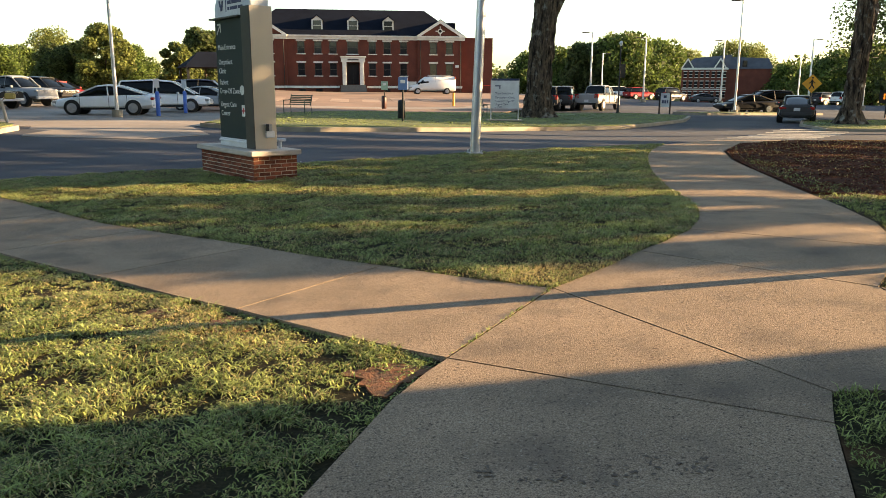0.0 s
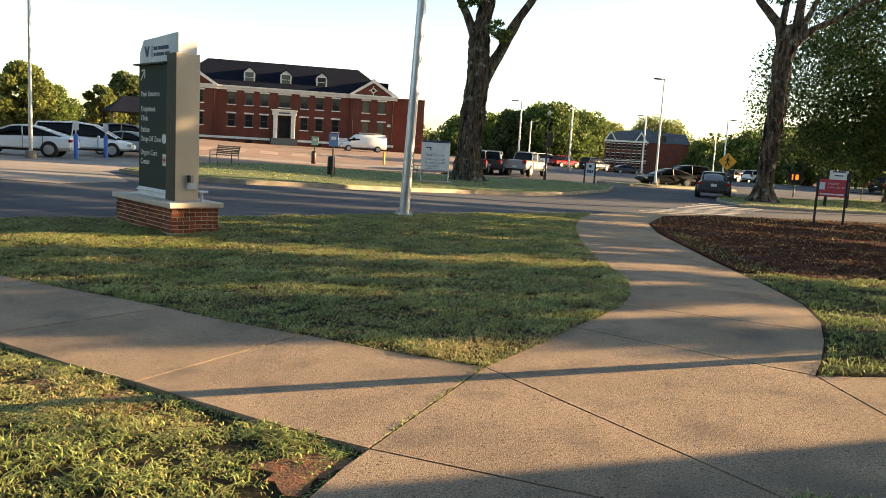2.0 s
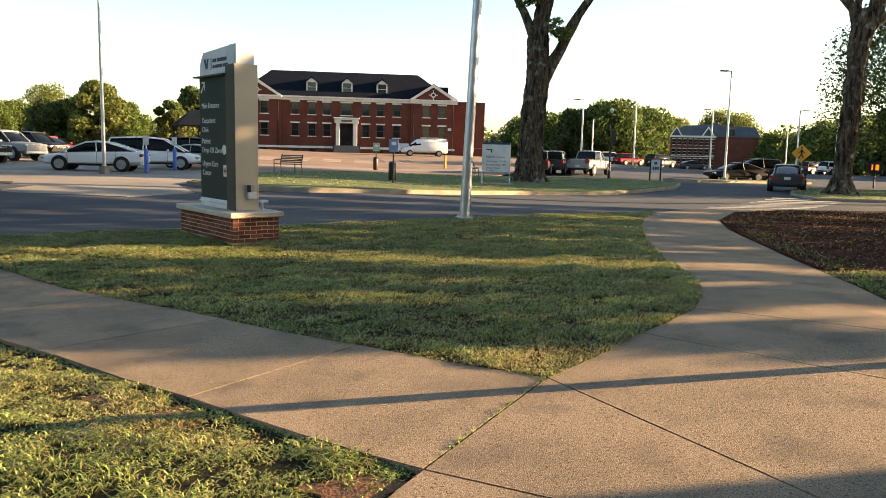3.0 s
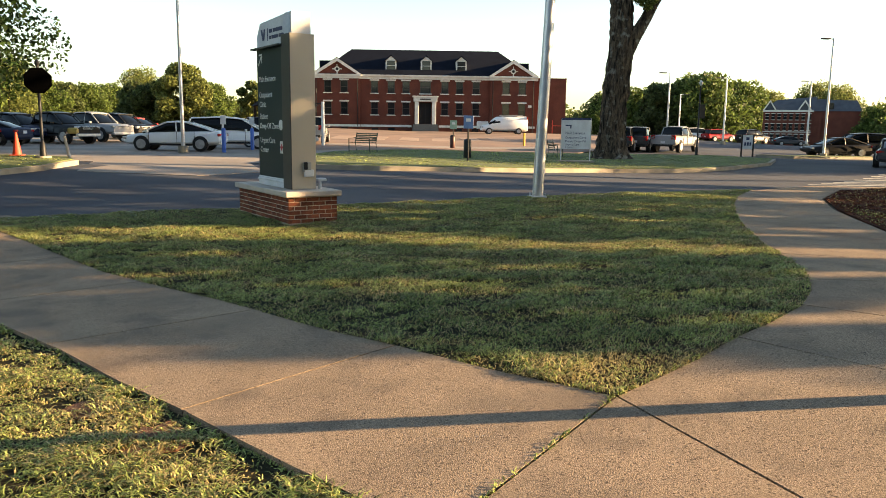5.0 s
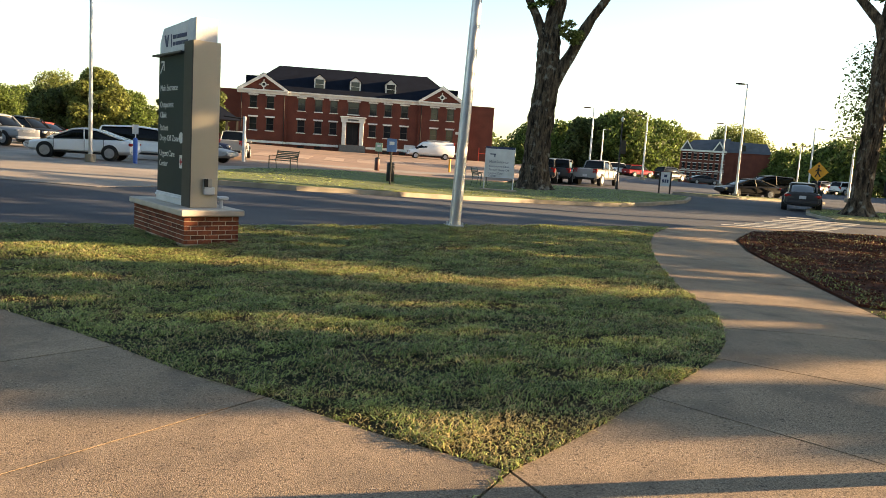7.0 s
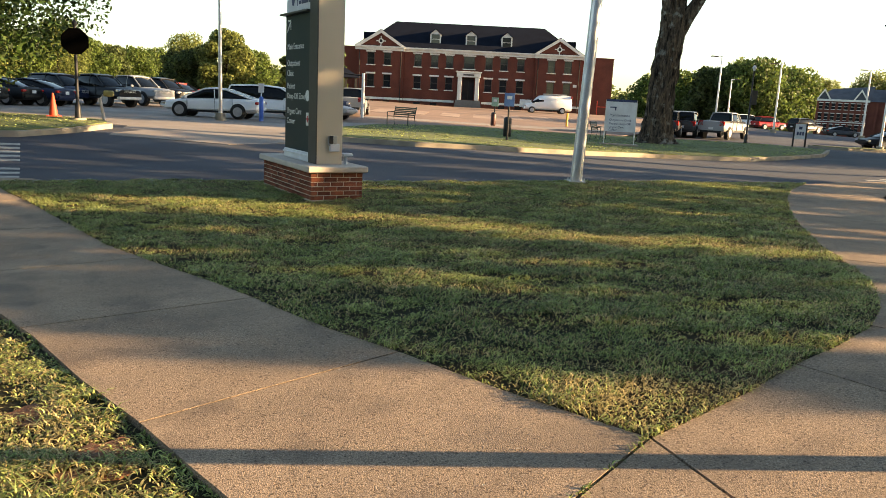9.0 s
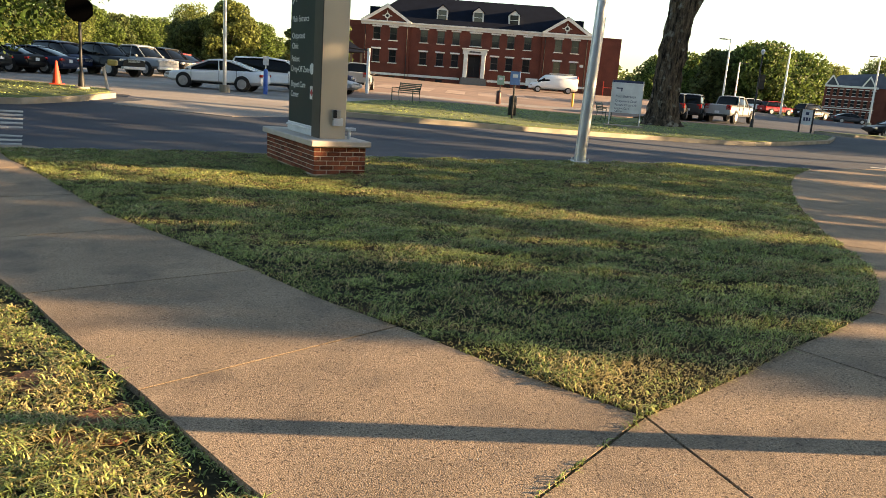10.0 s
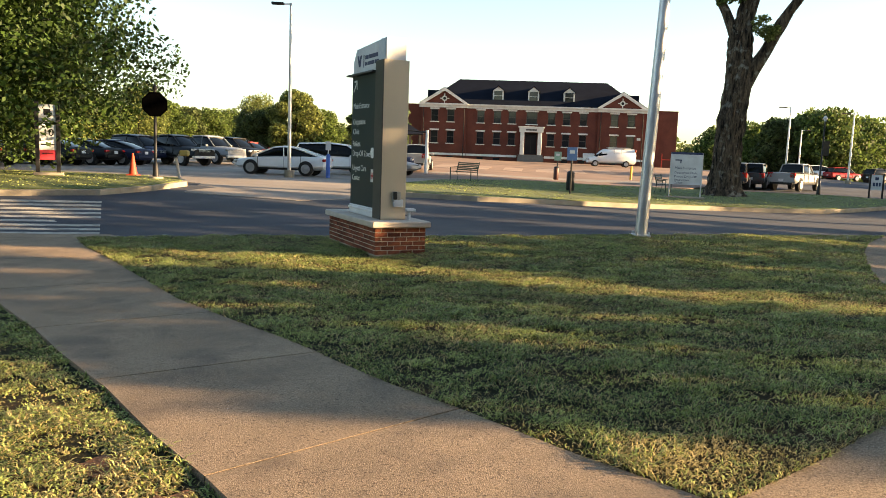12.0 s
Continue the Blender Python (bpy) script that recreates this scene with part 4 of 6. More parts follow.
board_sign("notice_sign", "white notice board on dark posts in the grass", 33.0, 28.6, -50, 0.85, 1.25, 1.85, 1.9, SIGNWHITE, BLACK, 0.08, None, None, wr=0.14,
           lines=((-0.3, 1.8, 0.6, 0.08), (-0.2, 1.6, 0.4, 0.06)), bar_mat=NAVY)


def post_sign(x, y):
    """Board on one dark square post beside the walk, edge of the place."""
    root = thing("wayfinding_sign", "pale blue-grey board on a square dark post beside the walk", "sign", pose(x, y, land(x, y), 0, 0, -60))
    part("post", Mesh().box((0, 0, 1.2), (0.11, 0.11, 2.5), bevel=0.008), BLACK, root, "square dark metal post")
    board = part("board", Mesh().box((0.25, -0.07, 1.85), (0.75, 0.03, 1.05), bevel=0.012), SIGNWHITE, root)
    part("top_band", Mesh().box((0.25, -0.088, 2.31), (0.73, 0.006, 0.09)), NAVY, board, "navy band along the top")
    for z, w in ((2.12, 0.5), (1.98, 0.56), (1.84, 0.44), (1.70, 0.52), (1.58, 0.3)):
        part("marking", Mesh().box((-0.06 + w / 2, -0.087, z), (w, 0.005, 0.05)), NAVY, board)
    part("foot", Mesh().box((0, 0, 0.012), (0.2, 0.2, 0.024), bevel=0.006), BLACK, root)


post_sign(5.775, 3.655)


def crossing_sign(x, y):
    root = thing("crossing_sign", "orange-yellow diamond pedestrian crossing sign on a dark post", "sign", pose(x, y, land(x, y) + 0.05, 0, 0, -40))
    part("post", Mesh().tube([(0, 0, 0, 0.09), (0, 0, 0.5, 0.07), (0, 0, 0.55, 0.045), (0, 0, 2.6, 0.04)], 10), BLACK, root, "", True)
    plate = part("plate", Mesh().prism([(-0.52, 2.05), (0, 1.53), (0.52, 2.05), (0, 2.57)], -0.08, -0.055), YELLOW, root, "yellow diamond plate")
    fig = Mesh()
    for a, b, w in (((0, 2.28), (0, 2.0), 0.1), ((0, 2.0), (-0.13, 1.76), 0.06), ((0, 2.0), (0.13, 1.78), 0.06), ((0, 2.2), (0.16, 2.08), 0.05), ((0, 2.2), (-0.15, 2.06), 0.05), ((0.01, 2.33), (0.01, 2.41), 0.09)):
        d = Vector((b[0] - a[0], b[1] - a[1]))
        fig.box((0, 0, 0), (d.length, 0.006, w), Matrix.Translation(((a[0] + b[0]) / 2, -0.084, (a[1] + b[1]) / 2)) @ Matrix.Rotation(-math.atan2(d.y, d.x), 4, "Y"))
    part("symbol", fig, BLACK, plate, "black walking symbol")


crossing_sign(32.3, 35.9)


def blue_bollard(x, y):
    root = thing("bollard", "blue parking bollard with a small white sign", "bollard", pose(x, y, land(x, y)), "blue bollards")
    part("pipe", Mesh().tube([(0, 0, 0, 0.1), (0, 0, 1.1, 0.1), (0, 0, 1.16, 0.06)], 14), BLUE, root, "", True)
    part("stem", Mesh().tube([(0, 0, 1.1, 0.025), (0, 0, 1.75, 0.025)], 8), STEEL, root)
    part("plate", Mesh().box((0, -0.03, 1.55), (0.26, 0.01, 0.42)), SIGNWHITE, root, "white plate")


blue_bollard(-2.75, 38.9)
blue_bollard(-1.7, 43.5)


def bench(x, y, heading, dz=0.13):
    root = thing("bench", "dark green metal bench on the grass", "bench", pose(x, y, land(x, y) + dz, 0, 0, heading), "park benches")
    g = mat("bench_paint", (0.03, 0.055, 0.04), 0.45, 0.3)
    for i in range(5):
        part("seat_slat", Mesh().box((0, -0.2 + i * 0.1, 0.45), (1.5, 0.07, 0.03), bevel=0.006), g, root)
        part("back_slat", Mesh().box((0, 0.24 + i * 0.02, 0.55 + i * 0.085), (1.5, 0.03, 0.06), bevel=0.006), g, root)
    for s in (-0.75, 0.75):
        part("leg_frame", Mesh().tube([(s, -0.25, 0, 0.025), (s, -0.25, 0.65, 0.025), (s, 0.22, 0.68, 0.025)], 8).tube([(s, 0.3, 0, 0.025), (s, 0.2, 0.45, 0.025), (s, 0.34, 0.95, 0.025)], 8), g, root, "", True)


bench(4.0, 40.3, -50)
bench(14.6, 41.0, 60)


def bin_(x, y, material, label):
    root = thing("litter_bin", label, "bin", pose(x, y, land(x, y) + 0.1))
    part("body", Mesh().tube([(0, 0, 0, 0.15), (0, 0, 0.06, 0.18), (0, 0, 0.75, 0.18), (0, 0, 0.8, 0.16)], 14), material, root, "", True)
    part("lid", Mesh().tube([(0, 0, 0.8, 0.19), (0, 0, 0.88, 0.15), (0, 0, 0.92, 0.05)], 14), BLACK, root, "dark lid", True)


bin_(11.3, 53.5, mat("maroon", (0.08, 0.025, 0.02), 0.5), "dark maroon litter bin")
bin_(8.4, 35.2, BLACK, "black litter bin under the blue sign")


def pole_sign(x, y, h, w, ph, material, label, dz=0.1, heading=-8):
    root = thing("pole_sign", label, "sign", pose(x, y, land(x, y) + dz, 0, 0, heading))
    part("post", Mesh().tube([(0, 0, 0, 0.04), (0, 0, h, 0.035)], 8), BLACK, root, "", True)
    part("plate", Mesh().box((0, -0.05, h - ph / 2), (w, 0.02, ph), bevel=0.004), material, root)
    part("marking", Mesh().box((0, -0.063, h - ph * 0.35), (w * 0.5, 0.006, ph * 0.25)), SIGNWHITE, root, "white mark")


# plate blue lightened to paint in the reflection on it
pole_sign(7.62, 31.5, 1.88, 0.40, 0.52, mat("sheen_blue", (0.10, 0.20, 0.42), 0.5), "blue parking sign on a dark post")
pole_sign(11.75, 55.5, 1.9, 0.5, 0.62, mat("green_white", (0.25, 0.42, 0.33), 0.5), "green and white notice on a post")
post_y = thing("marker_post", "short yellow marker post at the plaza edge", "post", pose(19.0, 62, land(19, 62)))
part("shaft", Mesh().tube([(0, 0, 0, 0.1), (0, 0, 1.0, 0.1), (0, 0, 1.06, 0.05)], 10), YELLOW, post_y, "", True)
gate = thing("plaza_pole", "white pole with a bent arm at the lot edge", "pole", pose(2.35, 53.0, land(2.35, 53.0)))
part("shaft", Mesh().tube([(0, 0, 0, 0.11), (0, 0, 2.9, 0.1)], 10), SIGNWHITE, gate, "", True)
part("arm", Mesh().tube([(0, 0, 2.75, 0.05), (-1.3, 0, 2.85, 0.05)], 8), BLACK, gate, "thin dark arm")


# ---- vehicles ----
def ring(x, w, z0, z1, top=0.8, n=14):
    """A rounded cross section of a car at x."""
    out = []
    for k in range(n):
        t = 2 * math.pi * (k + 0.5) / n
        c, s = math.cos(t), math.sin(t)
        yy = math.copysign(abs(c) ** 0.45, c) * w
        zz = math.copysign(abs(s) ** 0.45, s)
        yy *= 1 - (1 - top) * max(0, zz)
        out.append((x, yy, (z0 + z1) / 2 + zz * (z1 - z0) / 2))
    return out


SHAPES = {
    "sedan": dict(L=4.8, W=0.92, body=((-2.4, 0.72, 0.42, 0.88), (-2.3, 0.85, 0.3, 0.98), (-1.6, 0.92, 0.24, 1.0), (0, 0.93, 0.22, 0.96), (1.2, 0.92, 0.24, 0.9), (2.1, 0.86, 0.28, 0.76), (2.4, 0.66, 0.4, 0.66)),
                  cabin=((-2.0, 0.66, 0.9, 0.99), (-1.25, 0.70, 0.86, 1.25), (-0.75, 0.73, 0.85, 1.38), (-0.2, 0.74, 0.85, 1.43), (0.3, 0.73, 0.85, 1.38), (0.8, 0.72, 0.84, 1.18), (1.4, 0.7, 0.82, 0.92)), wheels=(-1.42, 1.42), r=0.33),
    "suv": dict(L=4.9, W=0.97, body=((-2.4, 0.8, 0.5, 1.1), (-2.3, 0.93, 0.36, 1.15), (0, 0.97, 0.3, 1.12), (1.3, 0.96, 0.32, 1.08), (2.2, 0.9, 0.38, 0.98), (2.45, 0.7, 0.5, 0.85)),
                cabin=((-2.25, 0.8, 1.0, 1.2), (-1.9, 0.82, 1.0, 1.72), (-0.4, 0.82, 1.0, 1.78), (0.5, 0.8, 1.0, 1.7), (1.25, 0.76, 0.98, 1.1)), wheels=(-1.42, 1.45), r=0.38),
    "minivan": dict(L=5.1, W=0.98, body=((-2.5, 0.8, 0.45, 1.0), (-2.4, 0.95, 0.3, 1.08), (0, 0.99, 0.26, 1.06), (1.4, 0.97, 0.28, 0.98), (2.3, 0.9, 0.32, 0.82), (2.55, 0.68, 0.42, 0.7)),
                    cabin=((-2.42, 0.84, 0.95, 1.1), (-2.15, 0.85, 0.95, 1.68), (-0.4, 0.85, 0.95, 1.75), (0.6, 0.82, 0.95, 1.66), (1.75, 0.75, 0.9, 1.0)), wheels=(-1.5, 1.55), r=0.34),
    "pickup": dict(L=5.7, W=0.99, body=((-2.85, 0.92, 0.55, 1.2), (-2.75, 0.99, 0.45, 1.25), (-0.9, 0.99, 0.42, 1.22), (0.8, 0.99, 0.42, 1.2), (2.5, 0.96, 0.44, 1.12), (2.85, 0.82, 0.5, 1.0)),
                   cabin=((-1.0, 0.82, 1.1, 1.25), (-0.75, 0.83, 1.1, 1.82), (0.3, 0.83, 1.1, 1.86), (0.75, 0.81, 1.1, 1.78), (1.45, 0.77, 1.08, 1.2)), wheels=(-1.75, 1.85), r=0.41),
    "van": dict(L=5.9, W=1.02, body=((-2.95, 0.95, 0.42, 2.0), (-2.85, 1.02, 0.34, 2.2), (-0.5, 1.02, 0.32, 2.25), (1.0, 1.02, 0.34, 2.15), (1.4, 1.0, 0.34, 1.9), (2.0, 0.97, 0.36, 1.25), (2.75, 0.9, 0.4, 1.05), (2.95, 0.7, 0.5, 0.9)),
                cabin=((0.55, 1.03, 1.3, 1.86), (1.3, 1.02, 1.2, 1.86), (1.95, 0.95, 1.12, 1.34)), wheels=(-1.8, 1.95), r=0.35),
}


def vehicle(kind, paint, x, y, heading, label, group="", dz=0.0):
    s = SHAPES[kind]
    root = thing({"suv": "suv", "van": "van"}.get(kind, kind), label, "car" if kind not in ("van", "pickup") else kind, pose(x, y, land(x, y) + dz, 0, 0, heading), group)
    p = PAINTS[paint]
    m = Mesh().loft([ring(a, w, z0, z1, 0.9) for a, w, z0, z1 in s["body"]])
    body = part("body", m, p, root, paint + " painted body", True)
    pil = p if paint in ("white", "silver") else BLACK
    gl = Mesh().loft([ring(a, w, z0, z1, 0.82) for a, w, z0, z1 in s["cabin"]])
    part("glasshouse", gl, CARGLASS, root, "dark window glass", True)
    if kind != "van":
        c = s["cabin"]
        rf = Mesh().loft([ring(a, w * 0.86, z1 - 0.07, z1 + 0.03, 0.9) for a, w, z0, z1 in c if z1 > max(q[3] for q in c) - 0.13])
        part("roof", rf, p, root, "", True)
        for sd in (-1, 1):
            for a, w, z0, z1 in (min(c[1:-1], key=lambda q: abs(q[0] + 0.15)),):
                part("pillar", Mesh().tube([(a - 0.05, sd * (w + 0.005), z0 + 0.05, 0.03), (a, sd * w * 0.86, z1 - 0.02, 0.028)], 6), pil, root)
            a0, a1 = c[0], [q for q in c if q[3] > max(p_[3] for p_ in c) - 0.13][0]
            part("pillar", Mesh().tube([(a0[0], sd * (a0[1] - 0.02), a0[3] - 0.02, 0.04), (a1[0], sd * a1[1] * 0.84, a1[3] - 0.02, 0.04)], 6), pil, root)
            a0, a1 = c[-1], [q for q in c if q[3] > max(p_[3] for p_ in c) - 0.13][-1]
            part("pillar", Mesh().tube([(a0[0], sd * (a0[1] - 0.02), a0[3] - 0.02, 0.04), (a1[0], sd * a1[1] * 0.84, a1[3] - 0.02, 0.04)], 6), pil, root)
    else:
        part("roof_rack", Mesh().box((-0.9, 0, 2.36), (2.8, 1.5, 0.04)).box((-0.9, 0.6, 2.30), (2.8, 0.05, 0.1)).box((-0.9, -0.6, 2.30), (2.8, 0.05, 0.1)), STEEL, root, "metal roof rack")
    if kind == "pickup":
        part("bed", Mesh().box((-1.9, 0, 1.235), (1.65, 1.65, 0.03)), BLACK, root, "dark open load bed")
    for a in s["wheels"]:
        for sd in (-1, 1):
            yy = sd * (s["W"] - 0.07)
            t = part("tyre", Mesh().tube([(a, yy - 0.11, s["r"], s["r"] * 0.92), (a, yy - 0.09, s["r"], s["r"]), (a, yy + 0.09, s["r"], s["r"]), (a, yy + 0.11, s["r"], s["r"] * 0.92)], 20), TYRE, root, "black tyre", True)
            r = s["r"]
            rim = Mesh().tube([(a, yy + sd * 0.10, r, r * 0.70), (a, yy + sd * 0.118, r, r * 0.70), (a, yy + sd * 0.122, r, r * 0.60), (a, yy + sd * 0.104, r, r * 0.56)], 18, False).tube([(a, yy + sd * 0.10, r, r * 0.17), (a, yy + sd * 0.13, r, r * 0.13)], 10)
            for q in range(5):
                rim.box((0, 0, r * 0.36), (r * 0.15, 0.02, r * 0.56), Matrix.Translation((a, yy + sd * 0.114, r)) @ Matrix.Rotation(q * math.tau / 5, 4, "Y"))
            part("rim", rim, RIM, t, "five-spoke alloy rim")
            part("wheel_arch", Mesh().tube([(a, sd * (s["W"] - 0.25), s["r"] * 1.05, s["r"] * 1.17), (a, sd * (s["W"] + 0.005), s["r"] * 1.05, s["r"] * 1.14)], 20), BLACK, root)
    xe, xf = s["body"][0][0], s["body"][-1][0]
    zt = s["body"][1][3] - 0.2
    for sd in (-1, 1):
        part("tail_lamp", Mesh().box((xe + 0.08, sd * (s["W"] - 0.24), zt), (0.16, 0.36, 0.14 if kind not in ("van", "suv", "pickup") else 0.34), bevel=0.03), TAIL, root, "red tail lamp")
        part("headlight", Mesh().box((xf - 0.15, sd * (s["W"] - 0.3), s["body"][-1][3] - 0.05), (0.24, 0.34, 0.15), bevel=0.04), HEADL, root, "clear headlight")
        part("mirror", Mesh().box((s["cabin"][-2][0] + 0.3, sd * (s["W"] + 0.06), s["cabin"][-1][2] + 0.12), (0.12, 0.2, 0.14), bevel=0.04), p, root)
        part("door_handle", Mesh().box((-0.1, sd * (s["W"] + 0.0), s["body"][2][3] - 0.16), (0.18, 0.03, 0.03), bevel=0.008), p, root)
    # bright metal here partly paints the sun on pickup and SUV fronts
    part("grille", Mesh().box((xf - 0.03, 0, s["body"][-1][3] - 0.08), (0.06, 0.9, 0.2), bevel=0.02), SUNLIT_CHROME if kind in ("pickup", "suv") else BLACK, root, "chrome grille, brightened for sun on the front" if kind in ("pickup", "suv") else "dark grille")
    part("front_bumper", Mesh().box((xf - 0.08, 0, 0.52), (0.2, s["W"] * 1.7, 0.2), bevel=0.06), SUNLIT_CHROME if kind == "pickup" else p, root)
    part("side_sill", Mesh().box((0, 0, s["body"][2][2] + 0.06), (s["wheels"][1] - s["wheels"][0] - 2.3 * s["r"], s["W"] * 2 - 0.02, 0.1), bevel=0.03), BLACK, root, "dark sill")
    for sd in (-1, 1):
        for a in (s["cabin"][-2][0] + 0.25, -0.3, -1.15):
            part("door_seam", Mesh().box((a, sd * (s["W"] - 0.012), s["body"][2][3] - 0.36), (0.014, 0.03, 0.62)), BLACK, root)
    part("bumper", Mesh().box((xe + 0.06, 0, 0.5), (0.14, 1.5, 0.18), bevel=0.04), BLACK if kind in ("pickup", "suv") else p, root)
    part("plate", Mesh().box((xe - 0.005, 0, 0.72), (0.02, 0.32, 0.16)), PLATE, root, "blank plate")
    return root


vehicle("sedan", "white", -5.25, 41.0, 172, "white sedan parked beside the lamp post")
vehicle("minivan", "white", -2.9, 46.0, -6, "white minivan parked behind the sedan")
vehicle("suv", "blue", *polar(-1.7, 55), -12, "dark blue car parked beyond the minivan")
vehicle("sedan", "silver", *polar(-1.7, 48.5), -25, "silver car parked beside the minivan")
vehicle("van", "white", 26.3, 96, 172, "white work van with a roof rack before the brick building")
row = (("sedan", "black", -28.2, 45, 165), ("suv", "blue", -26.4, 49, 165), ("sedan", "black", -24.2, 47, 165), ("sedan", "black", -22.2, 49, 165), ("sedan", "blue", -20.3, 50, 165), ("suv", "blue", -18.4, 54, -35),
       ("pickup", "black", -16.2, 53, -35), ("pickup", "silver", -14.0, 56, -35), ("suv", "black", -12.2, 60, -35), ("sedan", "red", -11.2, 64, -35), ("suv", "black", -30.2, 48, 165), ("sedan", "grey", -32.5, 46, 165))
for kind, paint, az, d, hd in row:
    x, y = polar(az, d)
    vehicle(kind, paint, x, y, hd, {"black": "black", "blue": "dark blue", "grey": "dark grey", "white": "white", "silver": "silver", "red": "red"}[paint] + " " + kind.replace("suv", "sport utility car") + " in the row of the lot", "row of parked cars")
vehicle("pickup", "silver", 28.9, 55.0, 44, "silver pickup truck in the lot beyond the oak")
vehicle("suv", "grey", 24.7, 55.0, 58, "dark grey car parked behind the oak")
vehicle("suv", "grey", 26.2, 55.6, 58, "grey sport utility car parked beside the pickup")
vehicle("sedan", "black", 40.3, 52.0, 175, "black sedan beside the parking lamp")
vehicle("suv", "black", 44.0, 54.5, 170, "dark sport utility car behind the sedan")
vehicle("sedan", "grey", 31.0, 35.4, 50, "dark grey sedan seen from behind on the road")
vehicle("suv", "red", *polar(30.1, 118), 10, "red car far off in the lot", "far parked cars")
vehicle("suv", "black", *polar(32.3, 108), 20, "black sport utility car far off in the lot", "far parked cars")
vehicle("suv", "white", *polar(28.7, 118), 0, "white car far off in the lot", "far parked cars")
vehicle("sedan", "grey", *polar(34.6, 125), -10, "grey sedan far off before the second building", "far parked cars")
vehicle("suv", "white", *polar(43.5, 118), 15, "white car far off among the lamps", "far parked cars")
vehicle("suv", "grey", *polar(42.3, 122), 15, "grey car far off among the lamps", "far parked cars")
vehicle("suv", "black", *polar(51.5, 96), 15, "black car far off under the trees", "far parked cars")
vehicle("pickup", "silver", 1.75, 57.5, 84, "silver pickup with red lamps behind the pylon sign")

speed = thing("speed_display", "black speed display with an orange number block", "sign", pose(*polar(46.1, 62), land(*polar(46.1, 62)), 0, 0, -46))
part("post", Mesh().tube([(0, 0, 0, 0.06), (0, 0, 1.4, 0.06)], 8), BLACK, speed)
part("cabinet", Mesh().box((0, 0, 1.5), (1.0, 0.2, 0.9), bevel=0.02), BLACK, speed)
amber = mat("amber_digits", (0.8, 0.2, 0.02), 0.5)
amber.node_tree.nodes["Principled BSDF"].inputs["Emission Color"].default_value = (1, 0.25, 0.02, 1)
amber.node_tree.nodes["Principled BSDF"].inputs["Emission Strength"].default_value = 0.25
part("digits", Mesh().box((-0.18, -0.11, 1.5), (0.1, 0.02, 0.4)).box((0.13, -0.11, 1.5), (0.22, 0.02, 0.4)), amber, speed, "amber light blocks")


def rail_fence(az0, az1, d, n):
    root = thing("rail_fence", "low dark metal rail along the lot", "fence", pose(0, 0, 0))
    pts = [polar(az0 + (az1 - az0) * i / n, d) for i in range(n + 1)]
    for x, y in pts:
        part("post", Mesh().tube([(x, y, land(x, y) - 0.1, 0.035), (x, y, land(x, y) + 1.1, 0.035)], 6), BLACK, root)
    for hh in (0.55, 1.05):
        part("rail", Mesh().tube([(x, y, land(x, y) + hh, 0.03) for x, y in pts], 6), BLACK, root)


rail_fence(49.0, 60.0, 66, 9)


# ---- brick building across the plaza ----
def slab_with_holes(m, x0, x1, z0, z1, y0, y1, holes):
    """A wall along x with rectangular holes (xa, xb, za, zb), in one piece."""
    xs = sorted({x0, x1, *[h[0] for h in holes], *[h[1] for h in holes]})
    zs = sorted({z0, z1, *[h[2] for h in holes], *[h[3] for h in holes]})
    nx, nz = len(xs), len(zs)
    solid = {(i, k) for i in range(nx - 1) for k in range(nz - 1) if not any(h[0] < (xs[i] + xs[i + 1]) / 2 < h[1] and h[2] < (zs[k] + zs[k + 1]) / 2 < h[3] for h in holes)}
    o = nx * nz
    at = lambda i, k, back: k * nx + i + (o if back else 0)
    fs = []
    for i, k in solid:
        fs.append([at(i, k, 0), at(i + 1, k, 0), at(i + 1, k + 1, 0), at(i, k + 1, 0)])
        fs.append([at(i, k, 1), at(i, k + 1, 1), at(i + 1, k + 1, 1), at(i + 1, k, 1)])
        for (di, dk), (p, q) in (((-1, 0), ((i, k), (i, k + 1))), ((1, 0), ((i + 1, k), (i + 1, k + 1))), ((0, -1), ((i, k), (i + 1, k))), ((0, 1), ((i, k + 1), (i + 1, k + 1)))):
            if (i + di, k + dk) not in solid:
                fs.append([at(*p, 0), at(*q, 0), at(*q, 1), at(*p, 1)])
    m.add([(x, y, z) for y in (y0, y1) for z in zs for x in xs], fs)


def window_unit(root, x, y, z0, z1, w, lintel=True):
    win = part("window", Mesh().box((x, y + 0.2, (z0 + z1) / 2), (w, 0.04, z1 - z0)), DARKGLASS, root, "dark sash window")
    fr = Mesh()
    for s in (-1, 1):
        fr.box((x + s * (w / 2 - 0.03), y + 0.15, (z0 + z1) / 2), (0.06, 0.08, z1 - z0))
    for z in (z0 + 0.03, z1 - 0.03, (z0 + z1) / 2):
        fr.box((x, y + 0.15, z), (w - 0.12, 0.07, 0.06))
    part("frame", fr, mat_frame, win, "dark frame")
    if lintel:
        part("lintel", Mesh().box((x, y - 0.02, z1 + 0.11), (w + 0.3, 0.12, 0.2), bevel=0.01), TRIM, win, "pale stone lintel")
        part("sill", Mesh().box((x, y - 0.04, z0 - 0.06), (w + 0.24, 0.2, 0.12), bevel=0.01), TRIM, win, "pale stone sill")


mat_frame = mat("sash_paint", (0.06, 0.05, 0.045), 0.5)


